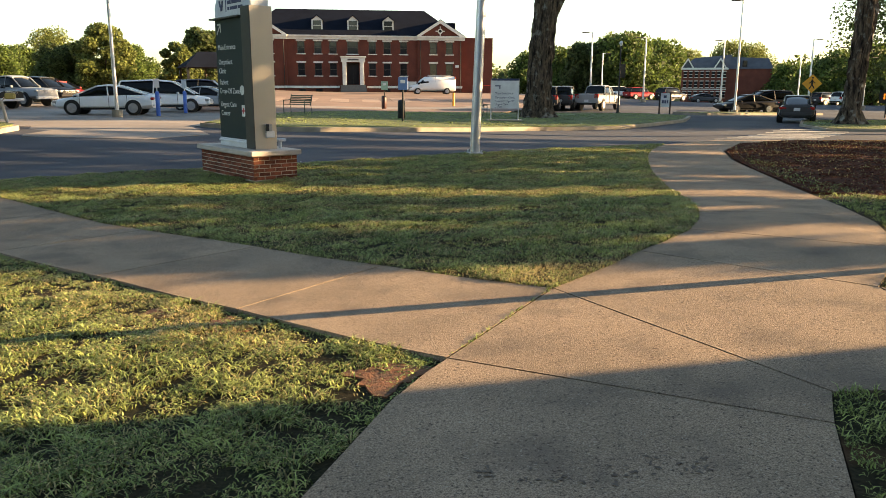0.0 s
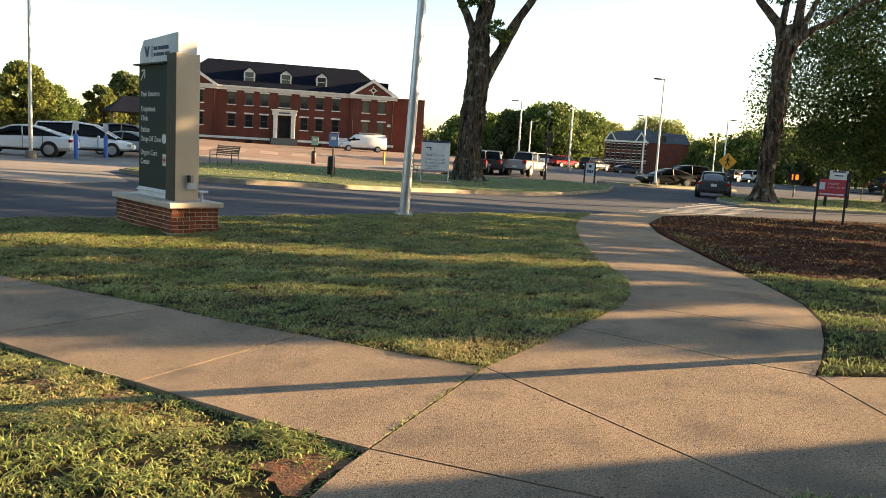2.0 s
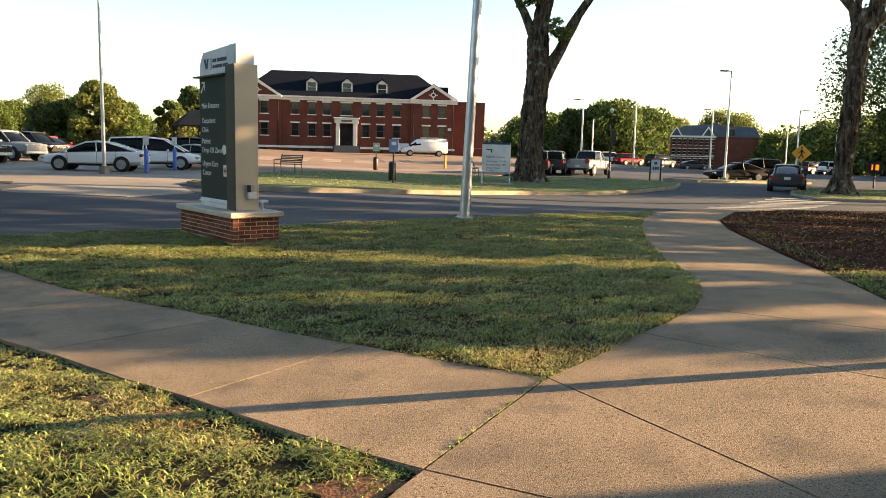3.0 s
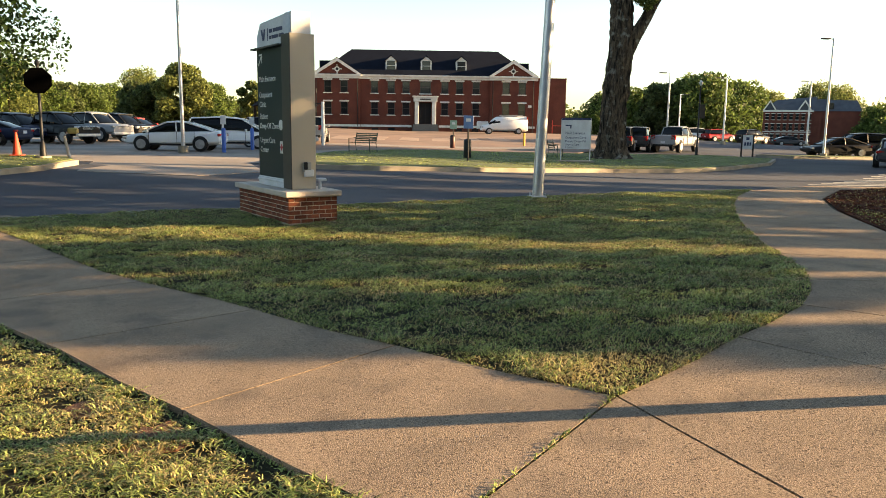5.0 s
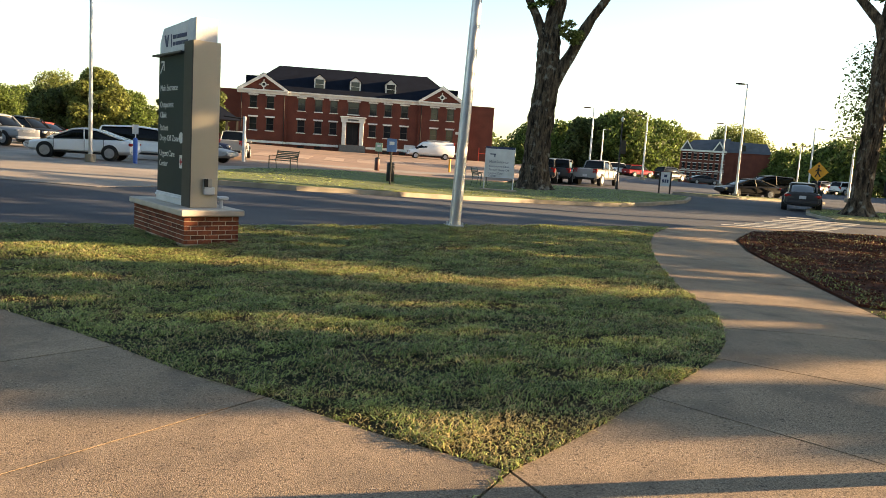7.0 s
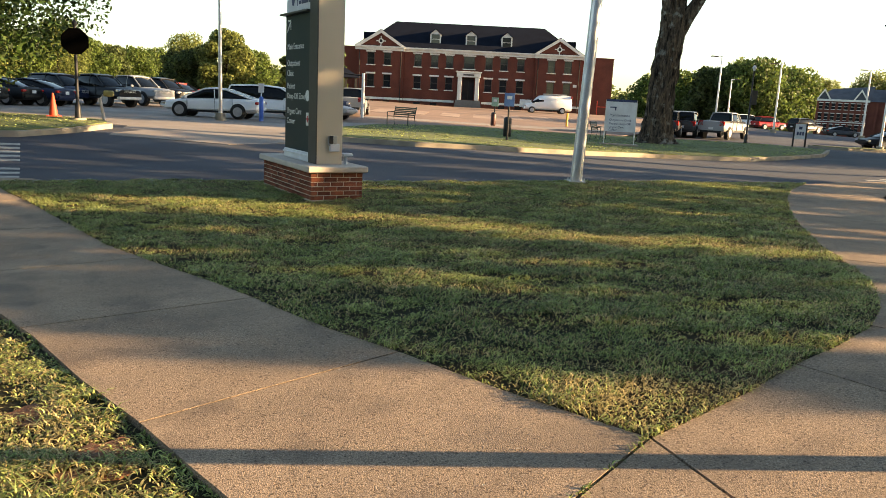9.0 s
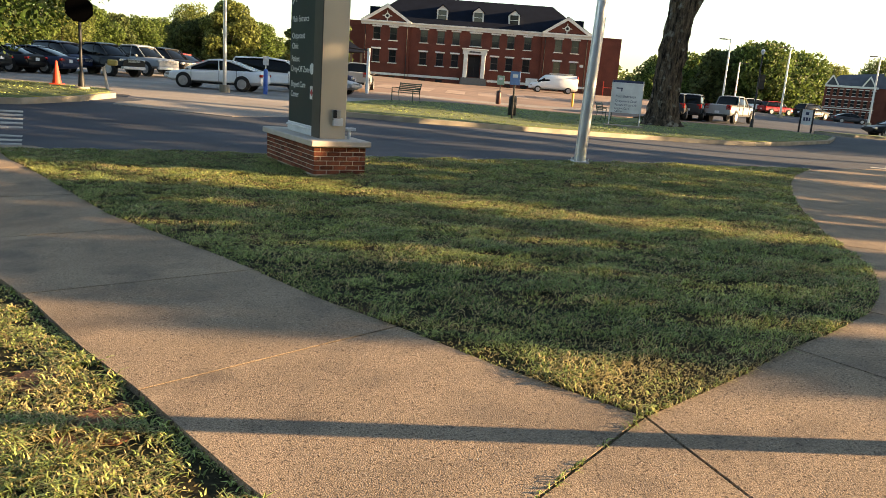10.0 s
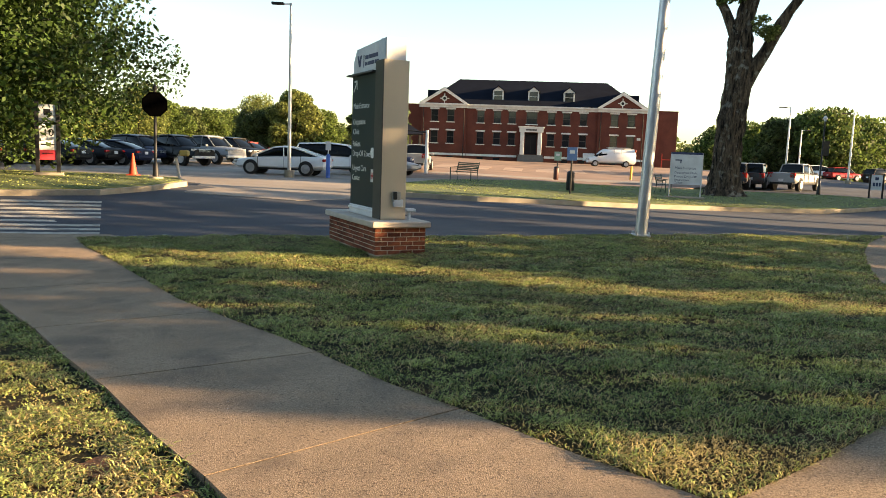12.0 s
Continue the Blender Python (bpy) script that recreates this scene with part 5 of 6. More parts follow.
def brick_building():
    bx, by = 17.9, 106.8
    gz = 0.75
    root = thing("brick_building", "two-storey red brick building with slate roof and white trim", "building", pose(bx, by, gz, 0, 0, -8))
    H = 7.0            # underside of the cornice
    w2, w1 = (5.1, 6.75), (2.15, 3.85)
    mids = (-7.05, -4.75, -2.7, 2.7, 4.75, 7.05)
    ends = (-13.45, -11.2, 11.2, 13.45)
    holes = [(x - 0.5, x + 0.5, *z) for x in mids for z in (w1, w2)] + [(-0.75, 0.75, *w2), (-0.8, 0.8, 0.95, 3.9)]
    m = Mesh()
    slab_with_holes(m, -9.0, 9.0, -0.6, H, 0.35, 0.7, holes)
    part("wall", m, WALLBRICK, root, "red brick front")
    for sgn in (-1, 1):
        m = Mesh()
        xa, xb = sorted((sgn * 9.0, sgn * 15.3))
        slab_with_holes(m, xa, xb, -0.6, H, 0.0, 0.35, [(x - 0.5, x + 0.5, *z) for x in ends if x * sgn > 0 for z in (w1, w2)])
        m.box((sgn * 15.15, 6.2, H / 2 - 0.3), (0.3, 11.7, H + 0.6))
        m.box((sgn * 9.1, 0.53, H / 2 - 0.3), (0.2, 0.36, H + 0.6))
        part("wall", m, WALLBRICK, root, "red brick end pavilion")
        part("pediment_field", Mesh().prism([(sgn * 9.3, H + 0.6), (sgn * 12.15, H + 2.5), (sgn * 15.0, H + 0.6)], 0.1, 0.4), WALLBRICK, root, "brick gable field")
        pd = part("pediment", Mesh().prism([(sgn * 8.75, H + 0.55), (sgn * 9.35, H + 0.55), (sgn * 12.15, H + 2.3), (sgn * 14.95, H + 0.55), (sgn * 15.6, H + 0.55), (sgn * 12.15, H + 2.75)], -0.25, 0.45), TRIM, root, "white raking cornice")
        ring_pts = [(sgn * 12.15 + 0.36 * math.cos(t * math.pi / 8), H + 1.25 + 0.36 * math.sin(t * math.pi / 8)) for t in range(16)]
        orn = Mesh().prism(ring_pts, 0.02, 0.1)
        for a in range(4):
            orn.box((0, 0, 0.45), (0.12, 0.08, 0.4), Matrix.Translation((sgn * 12.15, 0.06, H + 1.25)) @ Matrix.Rotation(a * math.pi / 2, 4, "Y"))
        part("ornament", orn, TRIM, pd, "round white ornament")
        part("ornament_glass", Mesh().prism([(sgn * 12.15 + 0.2 * math.cos(t * math.pi / 6), H + 1.25 + 0.2 * math.sin(t * math.pi / 6)) for t in range(12)], 0.0, 0.05), DARKGLASS, pd)
        part("gable_roof", Mesh().prism([(sgn * 8.7, H + 0.6), (sgn * 12.15, H + 2.82), (sgn * 15.65, H + 0.6), (sgn * 12.15, H + 2.6)], -0.2, 7.0), SLATE, root, "dark slate gable roof")
        part("chimney", Mesh().box((sgn * 14.2, 7.5, H + 1.7), (2.2, 1.6, 2.4)), SLATE, root, "dark roof block")
        part("wing", Mesh().box((sgn * 17.6, 5.5, H / 2 - 0.1), (4.6, 8.0, H + 1.0)).box((sgn * 17.6, 5.5, H + 0.45), (4.7, 8.1, 0.12)), WALLBRICK, root, "plain brick wing with a flat roof")
        for x in ends:
            if x * sgn > 0:
                window_unit(root, x, 0, *w1, 1.0)
                window_unit(root, x, 0, *w2, 1.0)
        for x in (sgn * 9.35, sgn * 15.0):
            part("downpipe", Mesh().tube([(x, -0.06, -0.3, 0.05), (x, -0.06, H, 0.05)], 6), BLACK, root)
        part("band", Mesh().box((sgn * 12.15, -0.03, 0.62), (6.34, 0.1, 0.3)), TRIM, root, "pale water table")
    for x in mids:
        window_unit(root, x, 0.35, *w1, 1.0)
        window_unit(root, x, 0.35, *w2, 1.0)
    window_unit(root, 0, 0.35, *w2, 1.5)
    for xa, xb in ((-8.95, -1.9), (1.9, 8.95)):
        part("band", Mesh().box(((xa + xb) / 2, 0.32, 0.62), (xb - xa, 0.1, 0.3)), TRIM, root, "pale water table")
    cor = Mesh()
    for xa, xb, y in ((-15.6, -8.9, -0.15), (-8.9, 8.9, 0.2), (8.9, 15.6, -0.15)):
        cor.box(((xa + xb) / 2, y + 0.2, H + 0.18), (xb - xa, 0.5, 0.36)).box(((xa + xb) / 2, y + 0.1, H + 0.46), (xb - xa + 0.1, 0.8, 0.2))
    part("cornice", cor, TRIM, root, "white painted cornice")
    part("core", Mesh().box((0, 6.6, H / 2 - 0.2), (29.6, 11.0, H + 0.4)), mat("dark_inside", (0.02, 0.02, 0.02), 0.9), root)
    m = Mesh()
    e, rz = H + 0.55, H + 4.5
    m.add([(-15.0, -0.05, e), (15.0, -0.05, e), (15.0, 12.6, e), (-15.0, 12.6, e), (-10.6, 6.3, rz), (10.6, 6.3, rz)], [[0, 1, 5, 4], [1, 2, 5], [2, 3, 4, 5], [3, 0, 4], [0, 3, 2, 1]])
    part("roof", m, SLATE, root, "dark slate hipped roof")
    for x in (-4.8, 0.1, 5.0):
        d = part("dormer", Mesh().prism([(x - 0.75, H + 1.1), (x + 0.75, H + 1.1), (x + 0.75, H + 2.6), (x, H + 3.2), (x - 0.75, H + 2.6)], 1.3, 4.9), TRIM, root, "white dormer")
        part("dormer_roof", Mesh().prism([(x - 0.92, H + 2.52), (x, H + 3.26), (x + 0.92, H + 2.52), (x, H + 3.36)], 1.1, 5.3), SLATE, d)
        # pane enlarged so that dark glass stands for shade on the dormer front
        part("pane", Mesh().box((x, 1.28, H + 1.88), (1.12, 0.06, 1.36)), DARKGLASS, d, "dark pane, enlarged to darken the shaded front")
        part("sash_bar", Mesh().box((x, 1.24, H + 1.9), (1.12, 0.04, 0.06)), TRIM, d)
    port = part("portal", Mesh().box((-1.2, 0.0, 2.45), (0.55, 0.5, 3.1), bevel=0.03).box((1.2, 0.0, 2.45), (0.55, 0.5, 3.1), bevel=0.03).box((0, 0.0, 4.3), (3.3, 0.6, 0.62), bevel=0.03).box((0, -0.05, 4.68), (3.6, 0.75, 0.16), bevel=0.03), TRIM, root, "white classical door surround")
    part("marking", Mesh().box((0, -0.31, 4.3), (1.5, 0.03, 0.2)), mat_frame, port, "dark bar in place of writing")
    part("door", Mesh().box((-0.4, 0.55, 2.3), (0.76, 0.06, 2.7)).box((0.4, 0.55, 2.3), (0.76, 0.06, 2.7)), DARKGLASS, root, "dark glazed double door")
    st = Mesh()
    for i in range(5):
        st.box((0, -0.35 - 0.16 * i, 0.85 - 0.17 * i - 0.45), (3.4 + 0.05 * i, 0.6 + 0.2 * i, 1.0))
    part("steps", st, mat("grey_steps", (0.12, 0.12, 0.12), 0.9), root, "grey entrance steps")
    for x in (-13.4, -11.2, -7, -4.7, 4.7, 7, 11.2, 13.4):
        part("basement_window", Mesh().box((x, (0.0 if abs(x) > 9 else 0.35) - 0.01, 0.15), (0.9, 0.04, 0.4)), DARKGLASS, root)
    part("marking", Mesh().box((14.55, -0.02, 3.5), (0.5, 0.03, 0.35)), TRIM, root, "pale bar in place of a number")
    part("notice", Mesh().box((8.0, 0.15, 0.9), (1.6, 0.06, 1.0)), SIGNWHITE, root, "pale notice board")
    ramp = part("railing", Mesh().box((17.6, -1.2, 0.6), (0.1, 0.1, 2.2)).box((18.4, -1.2, 0.9), (1.7, 0.08, 0.1)).box((19.2, -1.2, 0.6), (0.1, 0.1, 2.2)), ORANGE, root, "orange barrier")


brick_building()


def second_building():
    d = 1.39
    ax, ay = polar(35.93, 164 * d)
    root = thing("brick_building", "distant three-storey brick building with a grey slate roof", "building", pose(ax, ay, 0, 0, 0, -36))
    roof = mat("grey_slate", (0.075, 0.085, 0.10), 0.8, 0, (0.055, 0.06, 0.075), 0.6, 0.2, 6, spec=0.2)
    dark_brick = mat("dark_facade_brick", (0.15, 0.050, 0.036), 0.9, 0, (0.115, 0.038, 0.029), 0.5, 0.2, 12, spec=0.1)
    F, P, H, B, D = 11.9, 11.5, 6.5, -3.6, 12.0            # front length, flank length, eaves, foot, depth
    m = Matrix.Rotation(radians(4), 4, "Z")
    wz = ((-1.2, 0.4), (1.6, 3.2), (4.35, 5.85))
    wx = [-F + 0.9 + i * 1.48 for i in range(8)]
    wall = Mesh()
    slab_with_holes(wall, -F, 0, B, H, 0, 0.4, [(x - 0.42, x + 0.42, *z) for x in wx for z in wz])
    wall.v = [tuple(m @ Vector(p)) for p in wall.v]
    part("wall", wall, dark_brick, root, "dark red brick front with rows of windows")
    part("core", Mesh().box((-F / 2, D / 2 + 0.5, (H + B) / 2), (F - 0.1, D, H - B), m), dark_brick, root)
    part("wall", Mesh().box((P / 2, D / 2 + 0.3, (H + B) / 2 + 0.1), (P, D, H - B + 0.2)).box((2.0, -0.15, (H + B) / 2 - 0.2), (0.6, 0.3, H - B)), dark_brick, root, "plain brick flank")
    for x in wx:
        for z0, z1 in wz:
            w = part("window", Mesh().box((x, 0.2, (z0 + z1) / 2), (0.84, 0.06, z1 - z0), m), DARKGLASS, root, "dark sash window")
            part("sash", Mesh().box((x, 0.14, (z0 + z1) / 2), (0.84, 0.05, 0.08), m), TRIM, w)
            part("lintel", Mesh().box((x, -0.04, z1 + 0.12), (1.1, 0.12, 0.18), m), TRIM, w, "pale lintel")
            part("sill", Mesh().box((x, -0.05, z0 - 0.08), (1.0, 0.16, 0.14), m), TRIM, w, "pale sill")
    part("cornice", Mesh().box((-F / 2, -0.1, H + 0.15), (F + 0.5, 0.6, 0.5), m), TRIM, root, "white cornice")
    part("band", Mesh().box((-F / 2, -0.06, 1.1), (F, 0.12, 0.22), m), TRIM, root, "pale string course")
    part("roof", Mesh().add([m @ Vector(p) for p in ((-F - 0.2, -0.2, H + 0.4), (0.2, -0.2, H + 0.4), (0.2, D, H + 0.4), (-F - 0.2, D, H + 0.4), (-F + 3.2, 5, H + 3.2), (1.4, 5, H + 4.1), (1.4, D - 3, H + 4.1), (-F + 3.2, D - 3, H + 3.2))], [[0, 1, 5, 4], [1, 2, 6, 5], [2, 3, 7, 6], [3, 0, 4, 7], [4, 5, 6, 7]]), roof, root, "grey slate roof")
    part("roof", Mesh().add([(-0.2, 0, H + 0.1), (P + 0.3, 0.1, H + 0.1), (P + 0.3, D, H + 0.1), (-0.2, D, H + 0.1), (0.3, 4.0, H + 3.4), (P - 1.0, 4.0, H + 3.0), (P - 1.0, D - 3, H + 3.0), (0.3, D - 3, H + 3.4)], [[0, 1, 5, 4], [1, 2, 6, 5], [2, 3, 7, 6], [3, 0, 4, 7], [4, 5, 6, 7]]), roof, root, "grey slate roof over the flank")
    part("dormer", Mesh().box((4.4, 1.6, H + 1.5), (1.2, 2.2, 1.6)), DARKGLASS, root, "dark roof dormer")
    for gx in (-F + 1.4, -1.9):
        g = part("gable", Mesh().prism([(gx - 1.7, H + 0.4), (gx - 1.3, H + 0.4), (gx, H + 2.5), (gx + 1.3, H + 0.4), (gx + 1.7, H + 0.4), (gx, H + 3.1)], -0.35, 0.2, m), TRIM, root, "white raking cornice")
        part("gable_field", Mesh().prism([(gx - 1.4, H + 0.4), (gx, H + 2.7), (gx + 1.4, H + 0.4)], -0.1, 3.2, m), roof, g, "slate-hung gable")


second_building()

shelter = thing("shelter", "dark roofed open shelter beyond the parked cars", "shelter", pose(*polar(-1.2, 72), land(*polar(-1.2, 72)), 0, 0, 10))
part("roof", Mesh().add([(-2.6, -3, 2.6), (2.6, -3, 2.6), (2.6, 3, 2.6), (-2.6, 3, 2.6), (-1, 0, 4.0), (1, 0, 4.0)], [[0, 1, 5, 4], [1, 2, 5], [2, 3, 4, 5], [3, 0, 4], [0, 3, 2, 1]]), SLATE, shelter, "dark hipped roof")
for a in (-2.3, 2.3):
    for b in (-2.5, 2.5):
        part("post", Mesh().box((a, b, 1.3), (0.2, 0.2, 2.6)), BLACK, shelter)

# unseen blocks: the right one shades the near walk, the rear one cuts skylight
shade_blocks = thing("hospital_building", "unseen brick blocks added to shade the walk and cut skylight", "building", pose(0, 0, 0))
part("wall", Mesh().box((18, -10.28, 6), (8, 20, 13)).box((-12, -16.4, 6), (52, 8, 13)), WALLBRICK, shade_blocks, "unseen wall that blocks sun and sky")
part("parapet", Mesh().box((18, -10.28, 12.6), (8.2, 20.0, 0.4)), TRIM, shade_blocks)
part("parapet", Mesh().box((-12, -16.4, 12.6), (52, 8.2, 0.4)), TRIM, shade_blocks)


# ---- trees ----
def bole(profile, ridges, rng, n=72, depth=0.10):
    """A trunk with furrowed bark. profile: (z, middle, radius), joined smoothly; ridges run up it and wander."""
    zs = np.arange(profile[0][0], profile[-1][0], 0.09)
    pz = [p[0] for p in profile]
    mid, rad = np.interp(zs, pz, [p[1] for p in profile]), np.interp(zs, pz, [p[2] for p in profile])
    rings = []
    for z, c, r in zip(zs, mid, rad):
        row = []
        for k in range(n):
            a = 2 * math.pi * k / n
            f = noise.noise((math.cos(a) * ridges * 0.5, math.sin(a) * ridges * 0.5, z * 0.7)) + 0.6 * noise.noise((math.cos(a) * ridges, math.sin(a) * ridges, z * 1.6 + 9))
            g = r * (1 + 0.05 * math.sin(3 * a + z * 0.6)) + depth * (abs(f) * 2 - 0.5)
            if z < 0.9:
                g *= 1 + (0.9 - z) * 0.16 * math.sin(5 * a + 1)
            row.append((c + g * math.cos(a), g * math.sin(a), z))
        rings.append(row)
    return rings


def old_oak():
    root = thing("oak_tree", "large old tree with furrowed bark and three bare limbs", "tree", pose(17.6, 39.6, land(17.6, 39.6) + 0.1, 0, 0, -23.4))
    rng = random.Random(3)
    m = Mesh()
    m.loft(bole(((-0.3, -0.3, 1.35), (0.1, -0.33, 1.0), (0.5, -0.36, 0.82), (1.2, -0.36, 0.70), (3.0, -0.31, 0.60), (3.9, -0.28, 0.70), (4.6, -0.15, 0.61), (5.8, -0.06, 0.62), (6.5, -0.06, 0.60), (7.1, -0.1, 0.56), (8.1, -0.08, 0.50), (8.6, 0.0, 0.40), (9.9, 0.22, 0.38), (13, 0.4, 0.28)), 8, rng))
    part("trunk", m, BARK, root, "furrowed grey-brown bark", True)
    for pts in (((0.2, 0, 5.6, 0.42), (0.55, -0.02, 6.3, 0.36), (1.1, -0.05, 7.25, 0.29), (1.45, -0.06, 8.0, 0.27), (1.68, -0.06, 8.5, 0.30), (2.0, -0.05, 9.1, 0.23), (2.6, 0, 10.0, 0.215), (4.4, 0.3, 13, 0.13)),
                ((-0.2, 0, 7.6, 0.33), (-0.55, 0.0, 8.4, 0.26), (-0.9, 0.03, 9.2, 0.22), (-1.28, 0.05, 9.9, 0.205), (-2.6, 0.3, 12.4, 0.12)),
                ((0.4, 0.1, 12.5, 0.29), (0.3, 0.3, 15, 0.16), (0.2, 0.3, 17, 0.08))):
        part("limb", Mesh().tube(pts, 16), BARK, root, "bare forking limb", True)
    for a, z, r in ((-0.32, 6.3, 0.17), (-0.53, 3.6, 0.16), (-0.1, 5.3, 0.11)):
        part("knot", Mesh().tube([(a, -0.40, z - 0.02, r * 1.5), (a, -0.60, z, r * 1.25), (a, -0.64, z, r * 0.9), (a, -0.58, z, r * 0.5)], 14), BARK, root, "healed branch scar", True)
    for label, cs, rs, count in (("bright spring shoots", [(0.75, -0.6, 8.2), (1.1, -0.7, 8.05), (1.35, -0.7, 8.15), (0.6, -0.6, 8.6), (0.95, -0.6, 8.7), (1.2, -0.6, 7.85)], [0.36, 0.4, 0.34, 0.3, 0.26, 0.3], 1000),
                                 ("small leafy twigs", [(-0.55, -0.3, 9.9), (-0.25, -0.3, 9.8), (-0.8, -0.3, 9.7), (-1.2, -0.2, 9.6)], [0.3, 0.3, 0.25, 0.2], 420)):
        tuft = new("foliage", leaf_mesh("foliage", cs, rs, count, 0.085, LEAFY if count > 500 else LEAF))
        tuft.parent = root
        tagged(tuft, label)
    cs = [(5 * math.cos(i * 2.4) * rng.uniform(0.4, 1.2), 5 * math.sin(i * 2.4) * rng.uniform(0.4, 1.2), rng.uniform(13, 18)) for i in range(18)]
    cr = new("crown", leaf_mesh("crown", cs, [1.5] * 18, 9000, 0.16, LEAF))
    cr.parent = root


old_oak()


def second_oak():
    root = thing("oak_tree", "old tree with pale-blotched flared trunk and spreading limbs", "tree", pose(29.9, 30.2, land(29.9, 30.2) + 0.05, 0, 0, -44.1))
    rng = random.Random(5)
    m = Mesh()
    m.loft(bole(((-0.3, -0.15, 1.0), (0.0, -0.15, 0.80), (0.3, -0.14, 0.58), (0.9, -0.12, 0.43), (2.3, -0.05, 0.37), (4.5, 0.05, 0.41), (6.4, 0.10, 0.39), (7.4, 0.18, 0.46), (8.1, 0.30, 0.52), (8.6, 0.35, 0.42), (8.9, 0.36, 0.2)), 7, rng, 60, 0.08))
    part("trunk", m, BARK, root, "dark bark with pale blotches", True)
    for pts in (((0.05, 0, 8.0, 0.32), (-0.25, 0, 8.9, 0.24), (-1.25, 0.1, 10.1, 0.18), (-2.6, 0.3, 12.5, 0.1)),
                ((0.05, 0, 8.2, 0.28), (-0.08, 0, 9.0, 0.18), (0.02, 0.1, 10.1, 0.15), (0.1, 0.3, 14, 0.08)),
                ((0.5, 0, 8.0, 0.34), (0.62, 0, 9.0, 0.24), (0.68, 0.1, 10.1, 0.21), (0.9, 0.2, 15, 0.1)),
                ((0.7, 0, 8.4, 0.24), (1.05, 0, 9.2, 0.15), (1.4, 0, 10.1, 0.12), (2.4, 0.2, 13, 0.06)),
                ((0.6, 0, 8.0, 0.26), (1.3, 0, 8.65, 0.16), (2.16, 0, 9.05, 0.13), (3.4, 0.1, 9.95, 0.11), (5.4, 0.2, 10.4, 0.08))):
        part("limb", Mesh().tube(pts, 14), BARK, root, "dark limb", True)
    cs = [(6 * math.cos(i * 2.4) * rng.uniform(0.4, 1.2), 6 * math.sin(i * 2.4) * rng.uniform(0.4, 1.2), rng.uniform(12.5, 18)) for i in range(20)]
    cr = new("crown", leaf_mesh("crown", cs, [1.7] * 20, 9000, 0.17, LEAF))
    cr.parent = root


second_oak()
crown_tree("maple_tree", "broad leafy green tree over the parked cars", -16.5, 30.5, 15, 7.4, 0.4, LEAFM, 220000, 0.10, 11, 0.14, clumps=110, droop=0.12)
crown_tree("maple_tree", "tall leafy tree behind the roadside trunk", *polar(52.0, 62), 19, 8.6, 0.5, LEAFR, 95000, 0.12, 12, 0.16, clumps=60, droop=0.05)
crown_tree("maple_tree", "leafy tree beyond the road at the edge of the place", *polar(58, 60), 17, 9, 0.5, LEAF, 22000, 0.22, 13, 0.16, clumps=36)
crown_tree("maple_tree", "sunlit leafy tree beside the parking lot", *polar(-8.1, 74), 5.9, 2.6, 0.2, LEAFY, 20000, 0.14, 14, 0.12, clumps=34)
crown_tree("maple_tree", "dark green tree beside the lot", *polar(-10.6, 78), 4.3, 2.8, 0.2, LEAFD, 16000, 0.14, 15, 0.08, clumps=22)
crown_tree("maple_tree", "young leafy tree by the shelter", *polar(-3.2, 84), 5.0, 2.0, 0.2, LEAFY, 7000, 0.2, 16, 0.12, clumps=20)
crown_tree("maple_tree", "tree behind the shelter", *polar(-1.4, 90), 6.6, 2.8, 0.25, LEAFD, 9000, 0.22, 17, 0.12, clumps=22)

# distant trees: a few kinds, repeated
protos = [crown_tree("distant_tree", lab, *polar(az, d), h, s, 0.4, lf, n, 0.29, sd, 0.1, "distant trees", clumps=44) for lab, az, d, h, s, lf, n, sd in (
    ("distant round green tree in leaf", 24.6, 150, 9.0, 5.0, LEAF, 10000, 21), ("distant dark green conifer-like tree", 26.0, 128, 8.2, 3.6, LEAFD, 9000, 22), ("distant yellow-green tree in spring leaf", 33.2, 255, 15.0, 7.5, LEAFY, 11000, 23), ("distant broad green tree in leaf", 29.0, 128, 10.0, 5.8, LEAF, 12000, 24))]
placed = [(0, 22.4, 165, 1.0), (3, 31.2, 250, 1.75), (0, 28.2, 132, 1.1), (2, 36.0, 285, 1.25), (3, 29.2, 150, 0.95), (1, 27.2, 135, 0.9), (2, 37.5, 280, 1.15), (0, 39.9, 225, 1.1), (0, 41.5, 200, 1.0), (3, 43.0, 150, 0.95), (0, 45.0, 140, 1.1), (1, 47.0, 120, 1.1), (3, 52.0, 120, 1.1), (2, 55.0, 110, 1.1), (0, 62.0, 115, 1.2),
          (2, -23.5, 95, 0.55), (0, -21.0, 118, 0.7), (2, -18.8, 125, 0.58), (0, -17.2, 140, 0.8), (1, -15.6, 145, 0.8), (0, -14.2, 150, 0.75), (0, -12.9, 160, 0.8), (2, -11.0, 190, 0.8), (0, -6.2, 155, 0.85), (1, -4.8, 200, 0.7), (0, -2.5, 190, 0.75), (2, -26.5, 90, 0.8), (3, -29.0, 85, 0.7), (1, -33, 88, 0.9), (0, -37, 90, 1.0), (0, -8.0, 260, 0.9), (1, -12.4, 250, 0.9), (0, -1.0, 240, 0.85), (3, 3.0, 230, 0.7)]
for i, (k, az, d, s) in enumerate(placed):
    x, y = polar(az, d)
    t = copy_thing(protos[k], pose(x, y, land(x, y) - 0.1, 0, 0, i * 77) @ Matrix.Diagonal((s, s, s, 1)))
# far woods on the horizon
hedge_c, hedge_r = [], []
rr = random.Random(9)
for i in range(260):
    az = -75 + i * 0.62
    x, y = polar(az, rr.uniform(270, 330))
    hedge_c.append((x, y, rr.uniform(2, 7)))
    hedge_r.append(rr.uniform(4, 8))
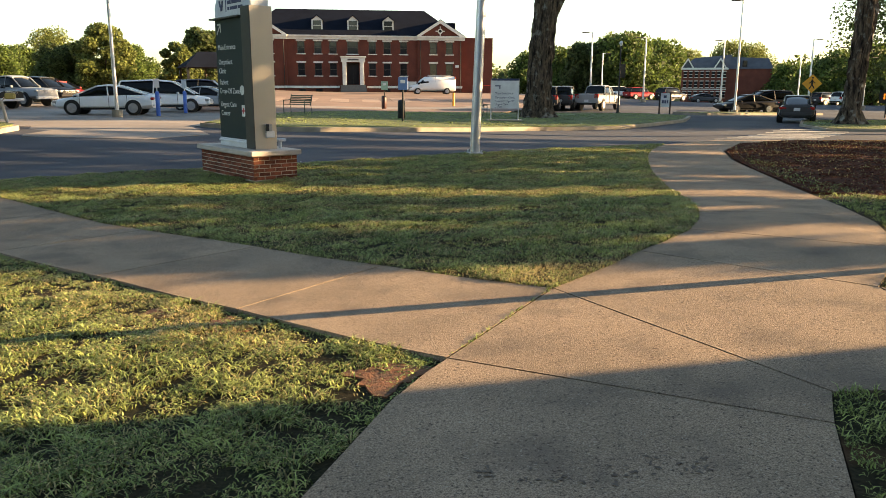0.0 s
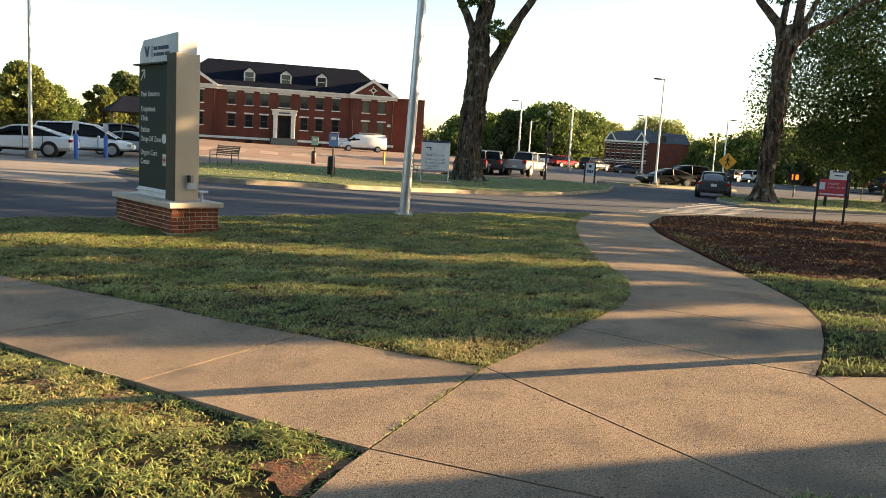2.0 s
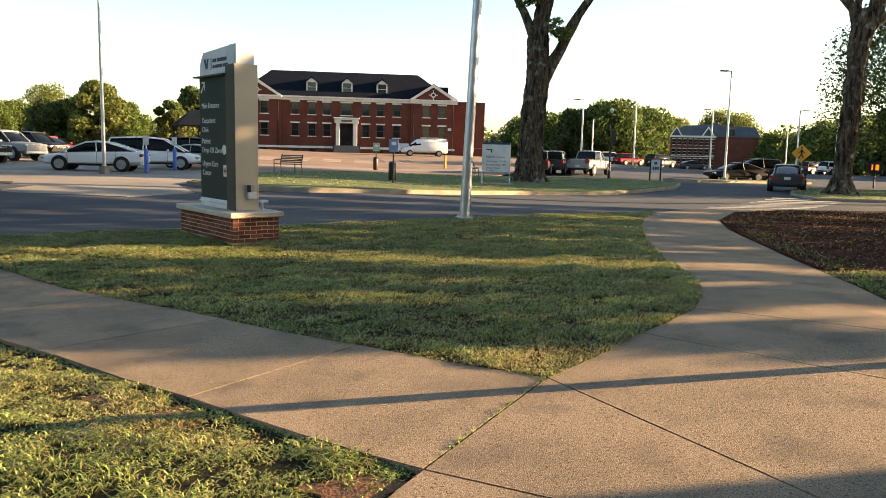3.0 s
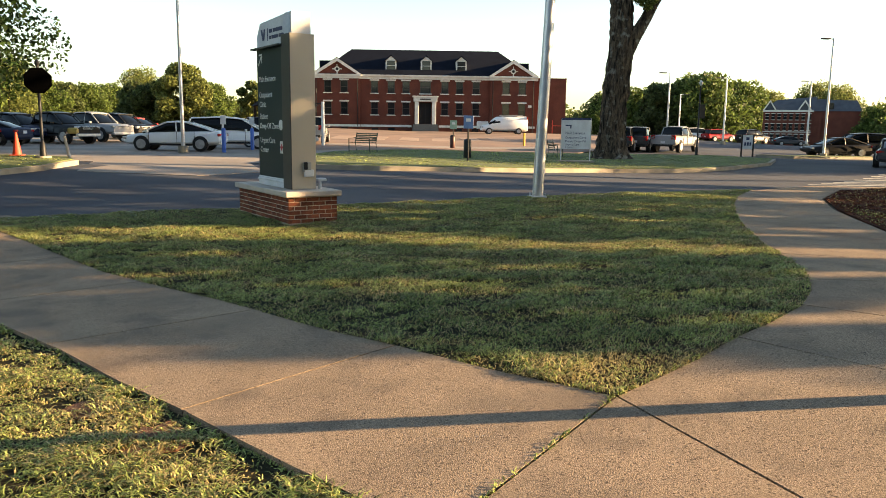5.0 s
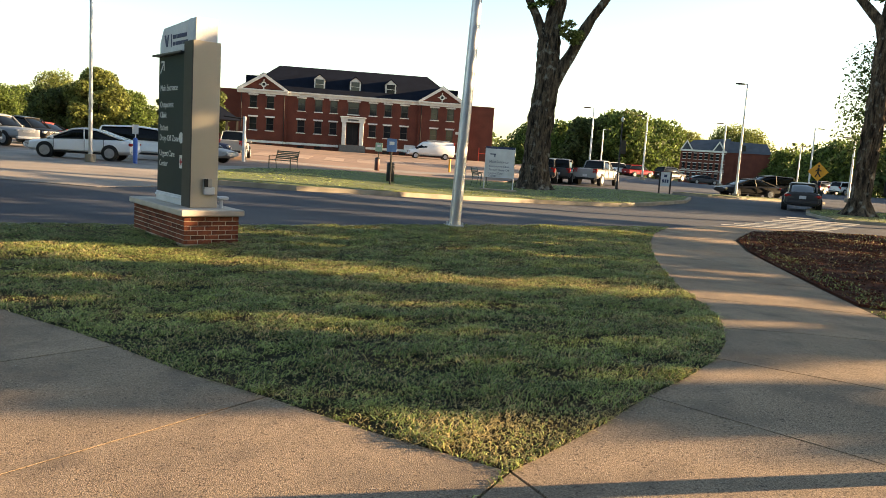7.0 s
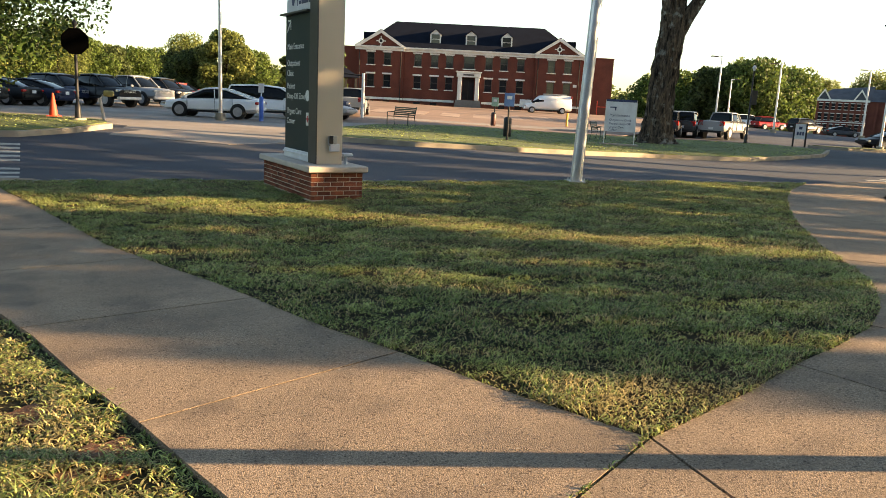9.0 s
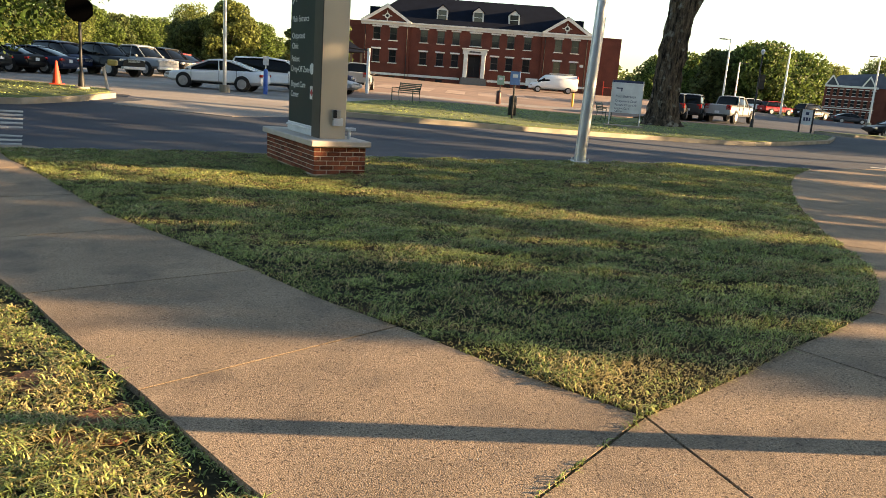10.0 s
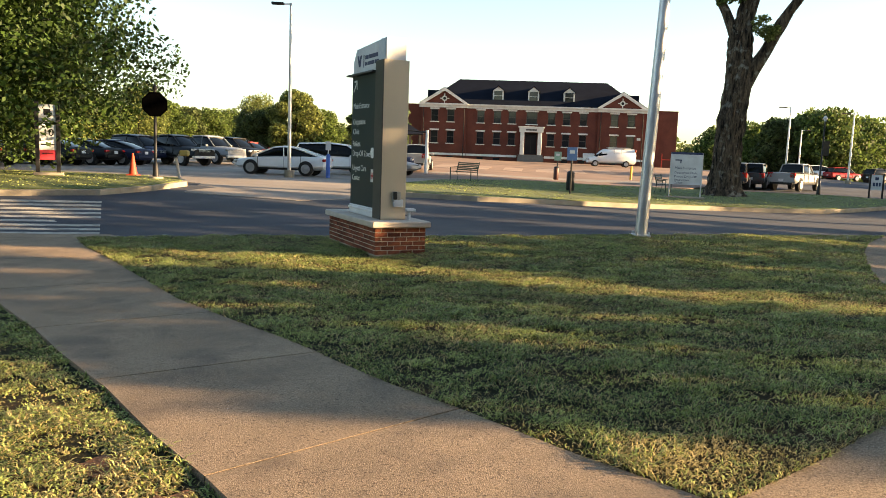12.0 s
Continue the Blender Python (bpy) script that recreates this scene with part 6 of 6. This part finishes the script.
woods = new("far_woods", leaf_mesh("far_woods", hedge_c, hedge_r, 60000, 0.9, LEAFD))
tagged(woods, "dark line of far woods", "woods", "", "stuff")
# unseen added tree: rising limbs throw slanting bands of shade over lawn and walks
def spreading_tree(x, y, height, limbs):
    """limbs: (level, thickness, reach0, reach1): a leafy limb that sinks away from the trunk towards -y, rising 0.4 m a metre;
    level is its height at y = 0, the reaches are the y between which it bears leaves."""
    rng = random.Random(41)
    root = thing("spreading_tree", "unseen leafy tree added to cast slanting bands of shade", "tree", pose(x, y, land(x, y)))
    m = Mesh()
    m.tube([(0, 0, -0.3, 0.8), (0, 0, 0.3, 0.55), (0.1, 0, 5, 0.45), (0, 0.1, 11, 0.35), (0, 0, height, 0.1)], 12)
    cs, rs = [], []
    gz = land(x, y)
    for level, thick, y0, y1 in limbs:
        za, zb = level + 0.4 * y1 - gz, level + 0.4 * y0 - gz
        m.tube([(0, 0, min(height - 0.5, level + 0.4 * y - gz), 0.12), (0, y1 - y, za, 0.08), (rng.uniform(-0.3, 0.3), (y0 + y1) / 2 - y, (za + zb) / 2, 0.05), (0, y0 - y, zb, 0.02)], 6)
        k = int((y1 - y0) / (thick * 0.42))
        for i in range(k):
            yy = y0 + (y1 - y0) * (i + 0.5) / k
            cs.append((rng.uniform(-0.5, 0.5), yy - y, level + 0.4 * yy - gz + rng.uniform(-0.04, 0.04)))
            rs.append(thick / 2 * rng.uniform(0.85, 1.1))
    part("trunk", m, BARK, root, "grey-brown bark", True)
    area = sum((q[3] - q[2]) * q[1] for q in limbs)
    crown = new("crown", leaf_mesh("crown", cs, rs, int(area * 650), 0.12, LEAF, 0.95, 1.0))
    crown.parent = root


spreading_tree(34, 22, 15.5, ((6.66, 0.70, 0.8, 8.0), (6.45, 0.40, -2.5, 0.8), (6.06, 0.26, 1.3, 7.9), (5.53, 0.46, -1, 6.8), (4.98, 0.52, -1.5, 6.4), (3.97, 0.72, -3, 12), (3.4, 0.22, 2, 15), (2.8, 0.62, -1.5, 17), (2.24, 0.18, 2, 18), (1.5, 1.10, 0, 19), (0.1, 1.25, 2, 20.5), (-1.35, 1.1, 5, 21),
                               # clumps added to hold the sign post in shade
                               (4.65, 0.5, 7.95, 10.4), (5.1, 0.5, 7.95, 10.4), (5.55, 0.5, 7.95, 10.4), (6.0, 0.5, 7.95, 10.4), (6.4, 0.42, 7.95, 10.4), (6.68, 0.38, 7.95, 10.4), (4.35, 0.4, 8.1, 10.4)))
